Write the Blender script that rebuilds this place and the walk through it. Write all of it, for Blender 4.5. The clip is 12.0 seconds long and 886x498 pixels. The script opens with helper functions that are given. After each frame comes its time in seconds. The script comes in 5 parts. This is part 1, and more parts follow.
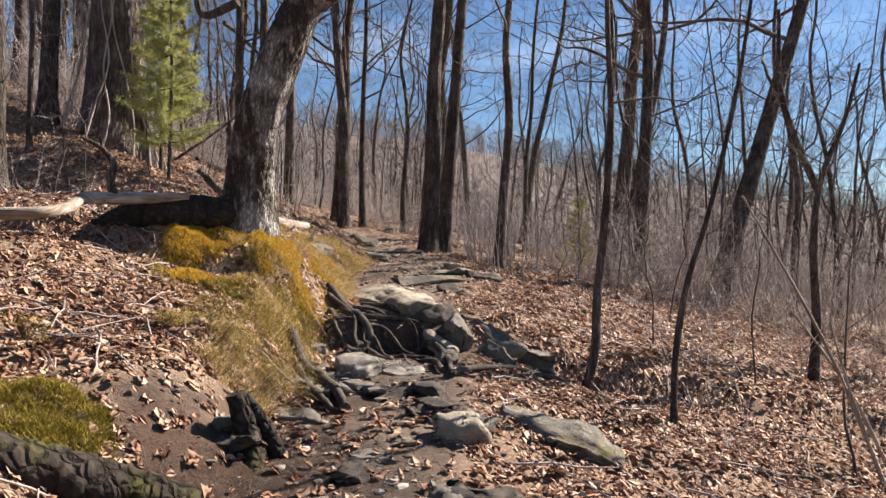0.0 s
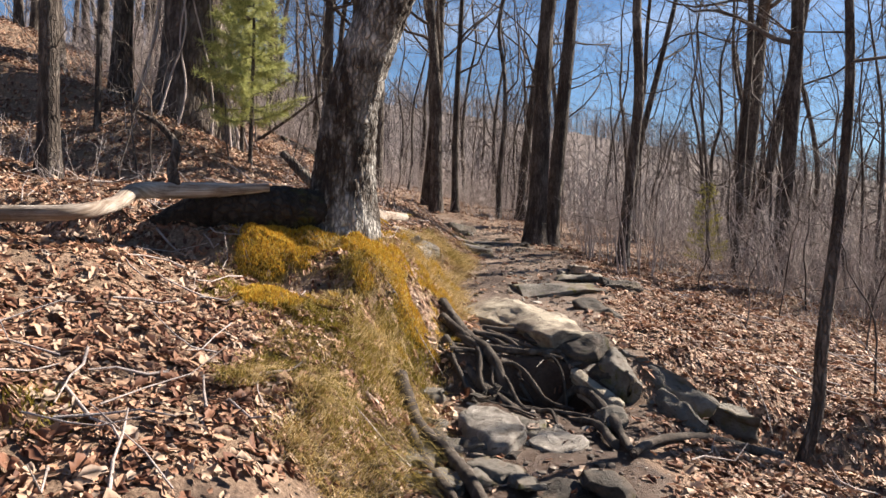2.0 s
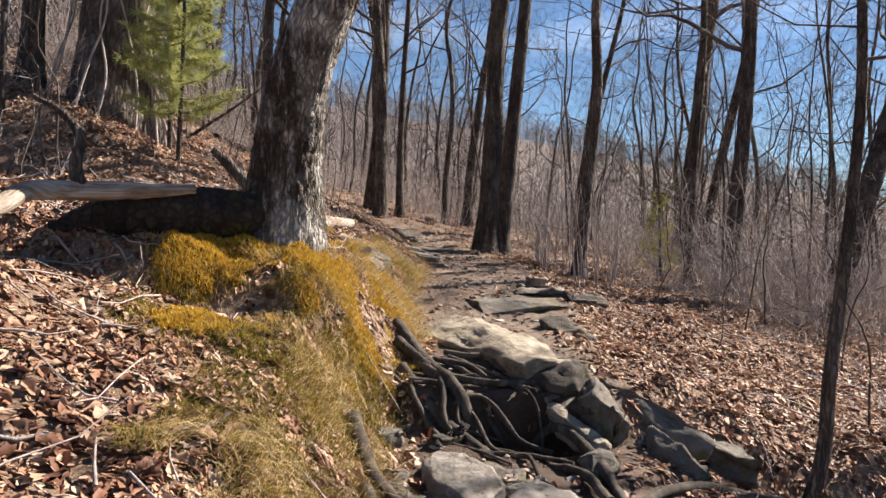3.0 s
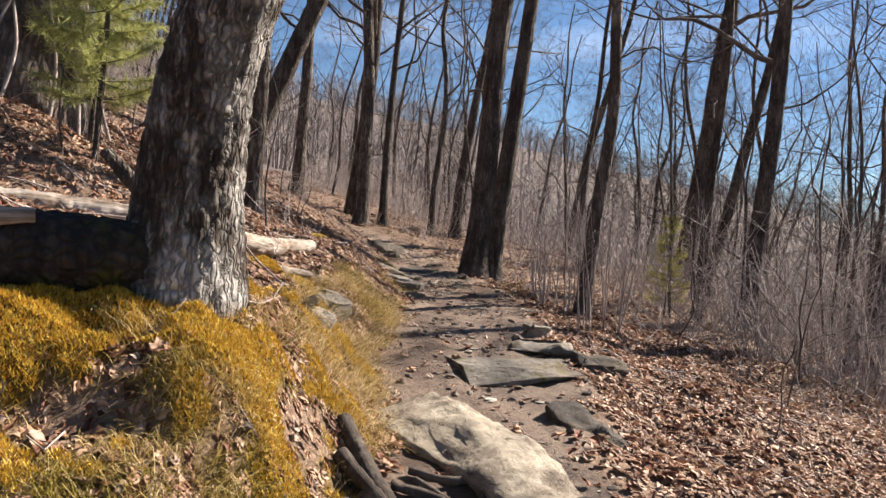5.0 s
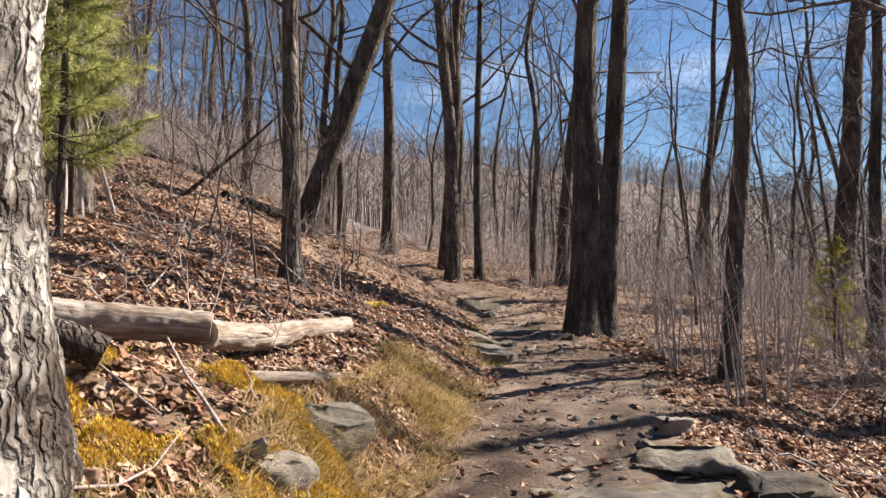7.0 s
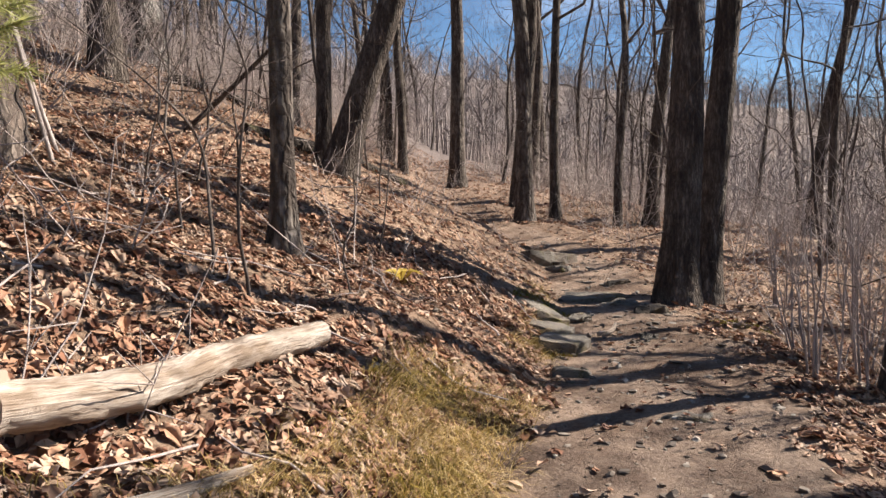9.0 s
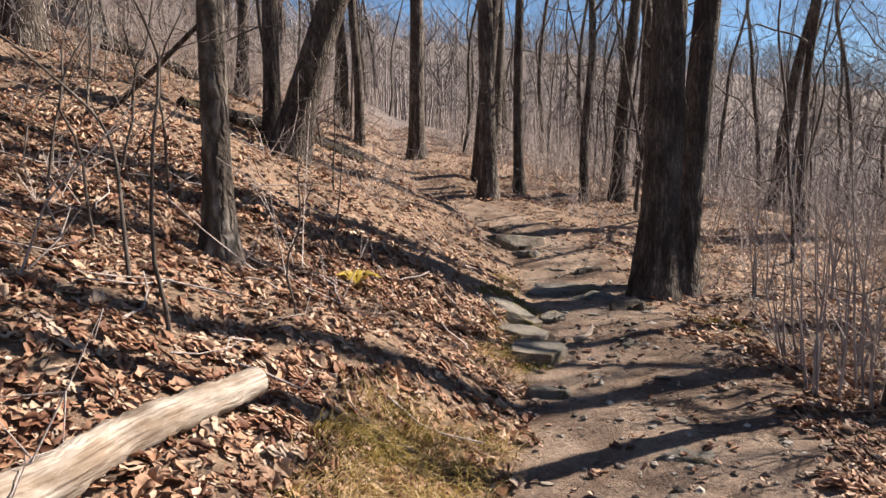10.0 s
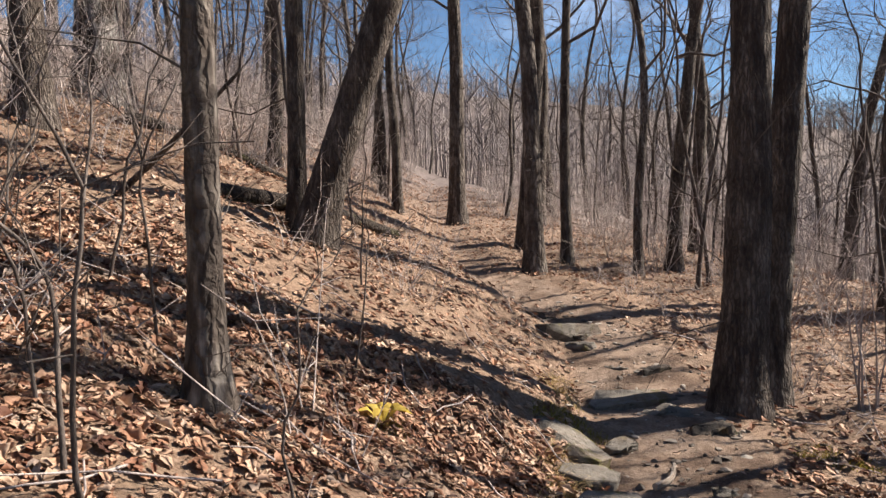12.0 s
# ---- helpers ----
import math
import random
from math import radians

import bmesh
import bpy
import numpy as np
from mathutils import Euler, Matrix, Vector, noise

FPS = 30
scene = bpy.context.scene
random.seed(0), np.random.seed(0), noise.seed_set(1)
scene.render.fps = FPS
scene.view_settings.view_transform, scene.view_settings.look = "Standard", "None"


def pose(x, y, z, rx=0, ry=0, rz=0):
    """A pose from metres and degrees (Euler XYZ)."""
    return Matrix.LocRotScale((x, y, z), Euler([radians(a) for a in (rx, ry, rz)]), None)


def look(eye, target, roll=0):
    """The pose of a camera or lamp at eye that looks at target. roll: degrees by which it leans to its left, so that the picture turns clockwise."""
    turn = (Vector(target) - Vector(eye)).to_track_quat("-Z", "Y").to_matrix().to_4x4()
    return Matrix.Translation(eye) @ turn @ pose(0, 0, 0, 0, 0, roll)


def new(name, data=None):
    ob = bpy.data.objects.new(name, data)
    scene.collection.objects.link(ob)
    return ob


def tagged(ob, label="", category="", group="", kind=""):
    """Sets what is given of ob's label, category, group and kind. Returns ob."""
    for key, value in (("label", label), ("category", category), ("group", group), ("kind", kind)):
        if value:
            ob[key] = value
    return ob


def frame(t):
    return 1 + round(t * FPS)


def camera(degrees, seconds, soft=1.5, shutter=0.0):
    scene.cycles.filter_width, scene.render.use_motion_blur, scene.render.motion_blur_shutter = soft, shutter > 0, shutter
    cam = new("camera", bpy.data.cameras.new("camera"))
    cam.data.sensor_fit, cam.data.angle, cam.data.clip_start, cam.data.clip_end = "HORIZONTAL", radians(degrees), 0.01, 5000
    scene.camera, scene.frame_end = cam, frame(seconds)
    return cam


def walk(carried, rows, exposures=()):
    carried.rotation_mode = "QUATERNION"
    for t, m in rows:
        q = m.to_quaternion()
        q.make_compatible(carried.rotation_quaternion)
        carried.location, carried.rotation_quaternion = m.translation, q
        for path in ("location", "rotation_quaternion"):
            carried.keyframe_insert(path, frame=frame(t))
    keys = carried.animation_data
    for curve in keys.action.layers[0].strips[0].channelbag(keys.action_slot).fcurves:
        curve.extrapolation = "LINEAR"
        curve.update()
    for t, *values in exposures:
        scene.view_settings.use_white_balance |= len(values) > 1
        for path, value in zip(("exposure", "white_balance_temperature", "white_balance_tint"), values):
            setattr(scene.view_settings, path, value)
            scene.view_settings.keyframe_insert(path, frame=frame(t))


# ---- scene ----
cam = camera(62.6, 12.0)
METRES, EYE, TILT, LEAN, TURN = 10.0, 1.5, 0.0, 0.0, 0.0
ROWS = [
    (0.0, 0.0, 0.0, 0.0, 0.0, 0.0, 0.0),
    (0.5, -0.0096, 0.0514, 0.0, 4.35, 0.97, -0.31),
    (1.0, -0.0228, 0.1016, 0.0035, 6.04, -0.42, -0.25),
    (1.5, -0.0343, 0.1446, 0.0184, 7.65, -1.54, -1.09),
    (2.0, -0.0528, 0.1676, 0.0227, 6.33, -1.68, -0.9),
    (2.5, -0.0687, 0.198, 0.0245, 3.82, -1.54, -0.98),
    (3.0, -0.0723, 0.2378, 0.0275, 1.6, -1.3, -1.59),
    (5.0, -0.0721, 0.4019, 0.0562, 0.67, -1.15, -4.42),
    (5.5, -0.0701, 0.4494, 0.063, 2.79, -0.39, -3.6),
    (6.0, -0.0701, 0.5061, 0.0665, 5.07, 0.69, -2.23),
    (6.5, -0.0619, 0.5548, 0.0653, 7.41, 1.66, -0.7),
    (7.0, -0.0494, 0.5998, 0.0661, 9.69, 2.46, 0.77),
    (7.5, -0.0422, 0.6535, 0.0642, 12.06, 2.47, 1.44),
    (9.5, -0.0625, 0.8251, 0.1078, 16.55, -5.23, 0.72),
    (10.0, -0.0724, 0.8544, 0.1167, 13.05, -6.16, 0.72),
    (10.5, -0.078, 0.8908, 0.1257, 11.77, -6.44, 0.59),
    (11.0, -0.0885, 0.9244, 0.1338, 11.87, -5.74, 0.55),
    (11.5, -0.0927, 0.945, 0.144, 13.34, -4.28, 0.66),
    (12.0, -0.0969, 0.952, 0.1514, 16.26, -2.07, 1.26),
]
walk(cam, [(t, pose(0, 0, EYE, TILT, LEAN, TURN) @ pose(METRES * x, METRES * y, METRES * z, 90 + pitch, roll, yaw)) for t, x, y, z, yaw, pitch, roll in ROWS])

# ---- world, sun, exposure ----
SUN_DIR = Vector((0.829, 0.559, 0.0)).normalized()
SUN_EL = radians(37)
world = bpy.data.worlds.new("world")
scene.world = world
world.use_nodes = True
wn = world.node_tree
sky = wn.nodes.new("ShaderNodeTexSky")
sky.sky_type = "NISHITA"
sky.sun_disc = False
sky.sun_elevation = SUN_EL
sky.sun_rotation = math.atan2(SUN_DIR.x, SUN_DIR.y)
sky.air_density, sky.dust_density, sky.ozone_density = 1.0, 0.1, 6.0
wn.nodes["Background"].inputs["Strength"].default_value = 0.038
haze = wn.nodes.new("ShaderNodeTexNoise")
haze.inputs["Scale"].default_value, haze.inputs["Detail"].default_value = 1.6, 7
spread = wn.nodes.new("ShaderNodeMapping")
spread.inputs["Scale"].default_value = (1.0, 1.6, 4.0)
wn.links.new(wn.nodes.new("ShaderNodeTexCoord").outputs["Generated"], spread.inputs[0])
wn.links.new(spread.outputs[0], haze.inputs["Vector"])
wisp = wn.nodes.new("ShaderNodeValToRGB")
wisp.color_ramp.elements[0].position, wisp.color_ramp.elements[0].color = 0.57, (0, 0, 0, 1)
wisp.color_ramp.elements[1].position, wisp.color_ramp.elements[1].color = 0.78, (4.6, 4.45, 4.3, 1)
wn.links.new(haze.outputs["Fac"], wisp.inputs[0])
veil = wn.nodes.new("ShaderNodeMixRGB")
veil.blend_type = "ADD"
veil.inputs[0].default_value = 1.0
wn.links.new(sky.outputs[0], veil.inputs[1])
wn.links.new(wisp.outputs[0], veil.inputs[2])
wn.links.new(veil.outputs[0], wn.nodes["Background"].inputs["Color"])
sun = new("sun", bpy.data.lights.new("sun", "SUN"))
sun.data.energy, sun.data.angle, sun.data.color = 5.0, radians(0.55), (1.0, 0.905, 0.79)
to_sun = Vector((SUN_DIR.x * math.cos(SUN_EL), SUN_DIR.y * math.cos(SUN_EL), math.sin(SUN_EL)))
sun.matrix_world = look(to_sun * 60, (0, 0, 0))
scene.view_settings.exposure = 1.70


# ---- numeric noise ----
def hash3(ix, iy, iz, seed):
    h = (ix.astype(np.int64) * 374761393 + iy.astype(np.int64) * 668265263 + iz.astype(np.int64) * 2147483647 + seed * 144665) & 0x7FFFFFFF
    h = ((h ^ (h >> 13)) * 1274126177) & 0x7FFFFFFF
    return ((h ^ (h >> 16)) & 0xFFFF) / 32767.5 - 1.0


def vnoise(x, y, z=None, seed=0):
    """Smooth value noise in -1..1 on arrays."""
    x, y = np.asarray(x, float), np.asarray(y, float)
    z = np.zeros_like(x) if z is None else np.asarray(z, float)
    fx, fy, fz = np.floor(x), np.floor(y), np.floor(z)
    tx, ty, tz = x - fx, y - fy, z - fz
    tx, ty, tz = (t * t * (3 - 2 * t) for t in (tx, ty, tz))
    out = 0
    for a in (0, 1):
        for b in (0, 1):
            for c in (0, 1):
                w = (tx if a else 1 - tx) * (ty if b else 1 - ty) * (tz if c else 1 - tz)
                out = out + w * hash3(fx + a, fy + b, fz + c, seed)
    return out


def sstep(a, b, x):
    t = np.clip((x - a) / (b - a), 0, 1)
    return t * t * (3 - 2 * t)


# ---- the lie of the land ----
def trail_x(y):
    return np.interp(y, (-40, 0, 2.5, 5, 8.5, 11, 13, 15, 18, 20, 22, 25, 33, 45, 90), (0.8, -0.25, -0.5, -0.45, -0.40, -0.48, -0.46, -0.85, -1.4, -2.55, -3.9, -5.0, -8.0, -11, -20))


def trail_z(y):
    return np.interp(y, (-40, 0, 2.5, 4.5, 6.0, 6.6, 6.85, 7.3, 8.7, 10.7, 13, 15, 17, 19, 22, 27, 33, 45, 80, 200), (-3, -0.02, 0.18, 0.40, 0.52, 0.58, 0.80, 0.90, 1.05, 1.19, 1.29, 1.38, 1.45, 1.70, 2.22, 2.95, 3.8, 5.0, 7, 10))


def trail_w(y):
    return np.interp(y, (0, 5, 8, 12, 14, 17, 22, 40), (0.6, 0.62, 0.68, 0.80, 0.70, 0.55, 0.45, 0.4))


def bank_h(y):
    return np.interp(y, (0, 3, 4.7, 5.8, 6.8, 8.6, 10, 11, 14), (0.1, 0.15, 0.18, 0.33, 0.48, 0.46, 0.30, 0.12, 0.0))


def edges(x, y):
    """Distance beyond the trail's uphill and downhill edges."""
    u = x - trail_x(y)
    wob = 0.12 * vnoise(x * 0, y * 1.3, seed=5)
    return -u - trail_w(y) - wob, u - trail_w(y) - wob


def off_path(x, y):
    """Distance beyond the trodden ground, which widens uphill near the start."""
    left, right = edges(x, y)
    return np.maximum(left - 0.75 * np.exp(-(((y - 3.7) / 0.85) ** 2)), right)


def in_moss(x, y):
    """How mossy the bank is."""
    core = np.exp(-(((x + 1.88) / 0.84) ** 2 + ((y - 7.6) / 1.8) ** 2) ** 2 * 0.7)
    return core * (0.82 + 0.8 * vnoise(x * 3.1, y * 3.1, seed=14) + 0.6 * vnoise(x * 6, y * 6, seed=15) + 0.3 * vnoise(x * 15, y * 15, seed=16))


def height(x, y, fine=True):
    x, y = np.asarray(x, float), np.asarray(y, float)
    left, right = edges(x, y)
    lu, ru = np.clip(left, 0, 130), np.clip(right, 0, 60)
    z = trail_z(y) + bank_h(y) * sstep(0, 0.6, lu)
    rise = np.interp(y, (5.5, 6.5, 9.3, 11), (1.1, 0.60, 0.45, 1.08))
    z = z + np.interp(y, (7, 9.3, 11, 13.5, 16), (0.09, 0.11, 0.28, 0.28, 0.36)) * lu + rise * (1 - np.exp(-lu / np.interp(y, (8, 11), (3, 5))))
    z = z - np.interp(y, (12, 16, 26, 34), (0.24, 0.15, 0.15, 0.24)) * ru - 0.10 * sstep(4, 40, ru) * ru * 0.8
    crest = np.interp(x, (-260, -90, -40, 0, 30, 68, 105, 200, 400), (47, 38, 31, 25, 20, 14, 7, -2, -10))
    far = crest * sstep(40, 175, y) - 12 * (1 - sstep(40, 175, y)) * sstep(-10, 40, x)
    s = sstep(45, 130, y)
    z = z * (1 - s) + far * s - 25 * sstep(190, 600, y)
    pit = (x + 0.37) ** 2 / 0.07 + (y - 6.6) ** 2 / 0.03
    z = z - 0.42 * np.exp(-pit**2)
    if fine:
        off = sstep(0.0, 0.5, np.maximum(left, right))
        z = z + (0.02 + 0.08 * off) * vnoise(x * 0.9, y * 0.9, seed=1) * sstep(-1, 2, y + 3) + (0.022 + 0.028 * off) * vnoise(x * 2.7, y * 2.7, seed=2) + (0.009 + 0.009 * off) * vnoise(x * 8, y * 8, seed=3) + 0.007 * vnoise(x * 21, y * 21, seed=4)
    return z


def gz(x, y):
    return float(height(np.array([x]), np.array([y]))[0])


# ---- mesh helpers ----
class Geo:
    """Collects vertices and faces for one mesh."""

    def __init__(self):
        self.v, self.f, self.n = [], [], 0

    def add(self, verts, faces):
        self.v.append(np.asarray(verts, float).reshape(-1, 3))
        self.f.append(np.asarray(faces, np.int64) + self.n)
        self.n += len(self.v[-1])

    def mesh(self, name, material, smooth=True):
        me = bpy.data.meshes.new(name)
        v = np.concatenate(self.v)
        loops = np.concatenate([f.ravel() for f in self.f])
        sizes = np.concatenate([np.full(len(f), f.shape[1]) for f in self.f])
        me.vertices.add(len(v))
        me.vertices.foreach_set("co", v.ravel())
        me.loops.add(len(loops))
        me.loops.foreach_set("vertex_index", loops)
        me.polygons.add(len(sizes))
        me.polygons.foreach_set("loop_start", np.concatenate(([0], np.cumsum(sizes)[:-1])))
        me.polygons.foreach_set("loop_total", sizes)
        me.polygons.foreach_set("use_smooth", np.full(len(sizes), smooth))
        me.update(calc_edges=True)
        me.validate()
        me.materials.append(material)
        return me


def part(name, geo, material, parent=None, label="", smooth=True):
    """One mesh object, under a thing or under a part."""
    ob = new(name, geo if isinstance(geo, bpy.types.Mesh) else geo.mesh(name, material, smooth))
    if parent is not None:
        ob.parent = parent
    if label:
        tagged(ob, label)
    return ob


def thing(name, x, y, z, label, category, group="", kind=""):
    e = new(name)
    e.location = (x, y, z)
    e.empty_display_size = 0.2
    return tagged(e, label, category, group, kind)


def tube(geo, pts, radii, sides=6, rough=0.0, seed=0, freq=6.0, stretch=0.4, cap=True):
    """A tapered tube along points; rough: depth of lengthwise ridges."""
    pts, radii = np.asarray(pts, float), np.asarray(radii, float)
    tan = np.gradient(pts, axis=0)
    tan /= np.linalg.norm(tan, axis=1)[:, None] + 1e-9
    ref = np.array((1.0, 0, 0)) if abs(tan[0][0]) < 0.8 else np.array((0, 1.0, 0))
    a = np.cross(tan, ref)
    a /= np.linalg.norm(a, axis=1)[:, None] + 1e-9
    b = np.cross(tan, a)
    ang = np.arange(sides) * 2 * math.pi / sides
    ca, sa = np.cos(ang), np.sin(ang)
    r = np.repeat(radii[:, None], sides, 1)
    if rough:
        run = np.concatenate(([0], np.cumsum(np.linalg.norm(np.diff(pts, axis=0), axis=1))))
        X, Y, Z = r * ca * freq * 4, r * sa * freq * 4, run[:, None] * freq * stretch * 4 + 0 * r
        X = X + 0.8 * vnoise(X * 0.5, Y * 0.5, Z * 1.1, seed + 9)
        ridge = np.minimum(np.abs(vnoise(X, Y, Z, seed)) * 3.2, 1.0) + 0.5 * np.minimum(np.abs(vnoise(X * 2.1, Y * 2.1, Z * 1.7, seed + 5)) * 3, 1.0)
        low = vnoise(r * ca * 5, r * sa * 5, run[:, None] * 1.5 + 0 * r, seed + 3)
        r = r + rough * ridge + rough * 0.9 * low + rough * 0.4 * vnoise(X * 2.3, Y * 2.3, Z * 2.3, seed + 4)
    v = pts[:, None, :] + r[..., None] * (ca[None, :, None] * a[:, None, :] + sa[None, :, None] * b[:, None, :])
    n = len(pts)
    i = np.arange(n - 1)[:, None] * sides
    k = np.arange(sides)[None, :]
    k2 = (k + 1) % sides
    faces = np.stack((i + k, i + k2, i + sides + k2, i + sides + k), -1).reshape(-1, 4)
    geo.add(v.reshape(-1, 3), faces)
    if cap:
        for ring, p in ((0, pts[0]), (n - 1, pts[-1])):
            base = geo.n
            geo.add(np.vstack((v[ring], p)), np.stack((np.arange(sides), (np.arange(sides) + 1) % sides, np.full(sides, sides)), -1) if ring else np.stack(((np.arange(sides) + 1) % sides, np.arange(sides), np.full(sides, sides)), -1))


def spline(pts, n):
    """n points on a smooth curve through pts."""
    pts = np.asarray(pts, float)
    run = np.concatenate(([0], np.cumsum(np.linalg.norm(np.diff(pts, axis=0), axis=1))))
    d = np.gradient(pts, run, axis=0) if len(pts) > 2 else np.repeat((pts[1:] - pts[:1]) / run[-1], 2, 0)
    t = np.linspace(0, run[-1], n)
    k = np.clip(np.searchsorted(run, t, side="right") - 1, 0, len(pts) - 2)
    h = (run[k + 1] - run[k])[:, None]
    s = (t - run[k])[:, None] / h
    return (2 * s**3 - 3 * s**2 + 1) * pts[k] + (s**3 - 2 * s**2 + s) * h * d[k] + (-2 * s**3 + 3 * s**2) * pts[k + 1] + (s**3 - s**2) * h * d[k + 1]


# ---- materials ----
def material(name, rough=0.9):
    m = bpy.data.materials.new(name)
    m.use_nodes = True
    n = m.node_tree
    bsdf = n.nodes["Principled BSDF"]
    bsdf.inputs["Roughness"].default_value = rough
    bsdf.inputs["Specular IOR Level"].default_value = 0.25
    return m, n, bsdf


def ramp(n, fac, stops):
    r = n.nodes.new("ShaderNodeValToRGB")
    while len(r.color_ramp.elements) < len(stops):
        r.color_ramp.elements.new(0.5)
    for e, (p, c) in zip(r.color_ramp.elements, stops):
        e.position, e.color = p, (*c, 1)
    n.links.new(fac, r.inputs[0])
    return r.outputs[0]


def tex(n, scale, detail=5, rough=0.6, vec=None, stretch=None):
    t = n.nodes.new("ShaderNodeTexNoise")
    t.inputs["Scale"].default_value, t.inputs["Detail"].default_value, t.inputs["Roughness"].default_value = scale, detail, rough
    if vec is None:
        vec = n.nodes.new("ShaderNodeTexCoord").outputs["Object"]
    if stretch:
        mp = n.nodes.new("ShaderNodeMapping")
        mp.inputs["Scale"].default_value = stretch
        n.links.new(vec, mp.inputs[0])
        vec = mp.outputs[0]
    n.links.new(vec, t.inputs["Vector"])
    return t.outputs["Fac"]


def mix(n, fac, a, b, mode="MIX"):
    m = n.nodes.new("ShaderNodeMix")
    m.data_type, m.blend_type = "RGBA", mode
    for sock, val in ((m.inputs[0], fac), (m.inputs[6], a), (m.inputs[7], b)):
        if isinstance(val, (int, float)):
            sock.default_value = val
        elif isinstance(val, tuple):
            sock.default_value = (*val, 1)
        else:
            n.links.new(val, sock)
    return m.outputs[2]


def bump(n, bsdf, fac, strength, dist):
    b = n.nodes.new("ShaderNodeBump")
    b.inputs["Strength"].default_value, b.inputs["Distance"].default_value = strength, dist
    n.links.new(fac, b.inputs["Height"])
    n.links.new(b.outputs[0], bsdf.inputs["Normal"])


def bark_mat(name, dark, mid, pale, blotch=0.45, moss=None, plates=0.0, long=0.35, lichen=0.45):
    """Bark; plates: cracks a metre, long: their stretch along the trunk."""
    m, n, b = material(name, 0.95)
    grain = tex(n, 14, 6, 0.65, stretch=(1, 1, 0.18))
    patch = tex(n, 2.2, 4, 0.6)
    c = ramp(n, grain, ((0.3, dark), (0.52, mid), (0.75, pale)))
    pf = ramp(n, patch, ((blotch, (0, 0, 0)), (blotch + 0.2, (1, 1, 1))))
    c2 = mix(n, lichen, c, pale)
    c = mix(n, pf, c, c2)
    if moss:
        mf = ramp(n, tex(n, 3.1, 5, 0.6), ((0.56, (0, 0, 0)), (0.68, (1, 1, 1))))
        c = mix(n, mf, c, moss)
    relief = tex(n, 30, 6, 0.7, stretch=(1, 1, 0.2))
    if plates:
        co = n.nodes.new("ShaderNodeTexCoord").outputs["Object"]
        warp = n.nodes.new("ShaderNodeTexNoise")
        warp.inputs["Scale"].default_value, warp.inputs["Detail"].default_value = 14, 6
        n.links.new(co, warp.inputs["Vector"])
        add = n.nodes.new("ShaderNodeMixRGB")
        add.blend_type = "ADD"
        add.inputs[0].default_value = 0.06
        n.links.new(co, add.inputs[1])
        n.links.new(warp.outputs["Color"], add.inputs[2])
        mp = n.nodes.new("ShaderNodeMapping")
        mp.inputs["Scale"].default_value = (1, 1, long)
        n.links.new(add.outputs[0], mp.inputs[0])
        vo = n.nodes.new("ShaderNodeTexVoronoi")
        vo.feature = "DISTANCE_TO_EDGE"
        vo.inputs["Scale"].default_value = plates
        n.links.new(mp.outputs[0], vo.inputs["Vector"])
        crack = ramp(n, vo.outputs["Distance"], ((0.0, (0, 0, 0)), (0.24, (1, 1, 1))))
        c = mix(n, crack, mix(n, 0.6, c, dark), c)
        relief = mix(n, 0.3, crack, relief)
    n.links.new(c, b.inputs["Base Color"])
    bump(n, b, relief, 0.9, 0.03 if plates else 0.02)
    return m


BARK_OAK = bark_mat("bark_oak", (0.022, 0.016, 0.012), (0.08, 0.06, 0.048), (0.66, 0.62, 0.57), 0.47, plates=32, long=0.25, lichen=0.78)
BARK_GREY = bark_mat("bark_grey", (0.022, 0.016, 0.013), (0.080, 0.061, 0.050), (0.27, 0.228, 0.192), plates=34, long=0.13)
BARK_SMOOTH = bark_mat("bark_smooth", (0.03, 0.022, 0.018), (0.09, 0.071, 0.059), (0.34, 0.30, 0.26), 0.5, plates=15, long=0.3)
BARK_VINE = bark_mat("bark_vine", (0.035, 0.026, 0.022), (0.12, 0.09, 0.074), (0.32, 0.27, 0.23), plates=16, long=0.2)
TWIG = bark_mat("twig", (0.03, 0.022, 0.018), (0.082, 0.064, 0.055), (0.22, 0.187, 0.165))
BRUSH = bark_mat("brush_twig", (0.18, 0.146, 0.134), (0.34, 0.283, 0.26), (0.50, 0.43, 0.395))
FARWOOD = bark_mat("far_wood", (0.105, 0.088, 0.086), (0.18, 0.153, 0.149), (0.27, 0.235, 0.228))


def weathered_mat(name, dark, mid, pale):
    """Barkless wood with grain along the log, cracks and grey stains."""
    m, n, b = material(name, 0.85)
    a = n.nodes.new("ShaderNodeAttribute")
    a.attribute_name = "grain"
    fibre = tex(n, 60, 6, 0.7, a.outputs["Vector"], (0.06, 1, 1))
    stain = tex(n, 7, 5, 0.65, a.outputs["Vector"], (0.5, 1, 1))
    c = ramp(n, fibre, ((0.30, dark), (0.46, mid), (0.70, pale)))
    c = mix(n, ramp(n, stain, ((0.42, (1, 1, 1)), (0.62, (0, 0, 0)))), c, mix(n, 1.0, c, (0.50, 0.43, 0.37), "MULTIPLY"))
    n.links.new(c, b.inputs["Base Color"])
    bump(n, b, fibre, 1.0, 0.012)
    return m


BLEACHED = weathered_mat("weathered_wood", (0.10, 0.07, 0.05), (0.38, 0.32, 0.27), (0.58, 0.515, 0.445))
ROTTEN = bark_mat("rotten_wood", (0.012, 0.009, 0.008), (0.035, 0.026, 0.02), (0.09, 0.07, 0.055), moss=(0.06, 0.055, 0.012), plates=14, long=1.0)
ROOTWOOD = bark_mat("root_wood", (0.02, 0.015, 0.012), (0.06, 0.046, 0.037), (0.17, 0.14, 0.115))


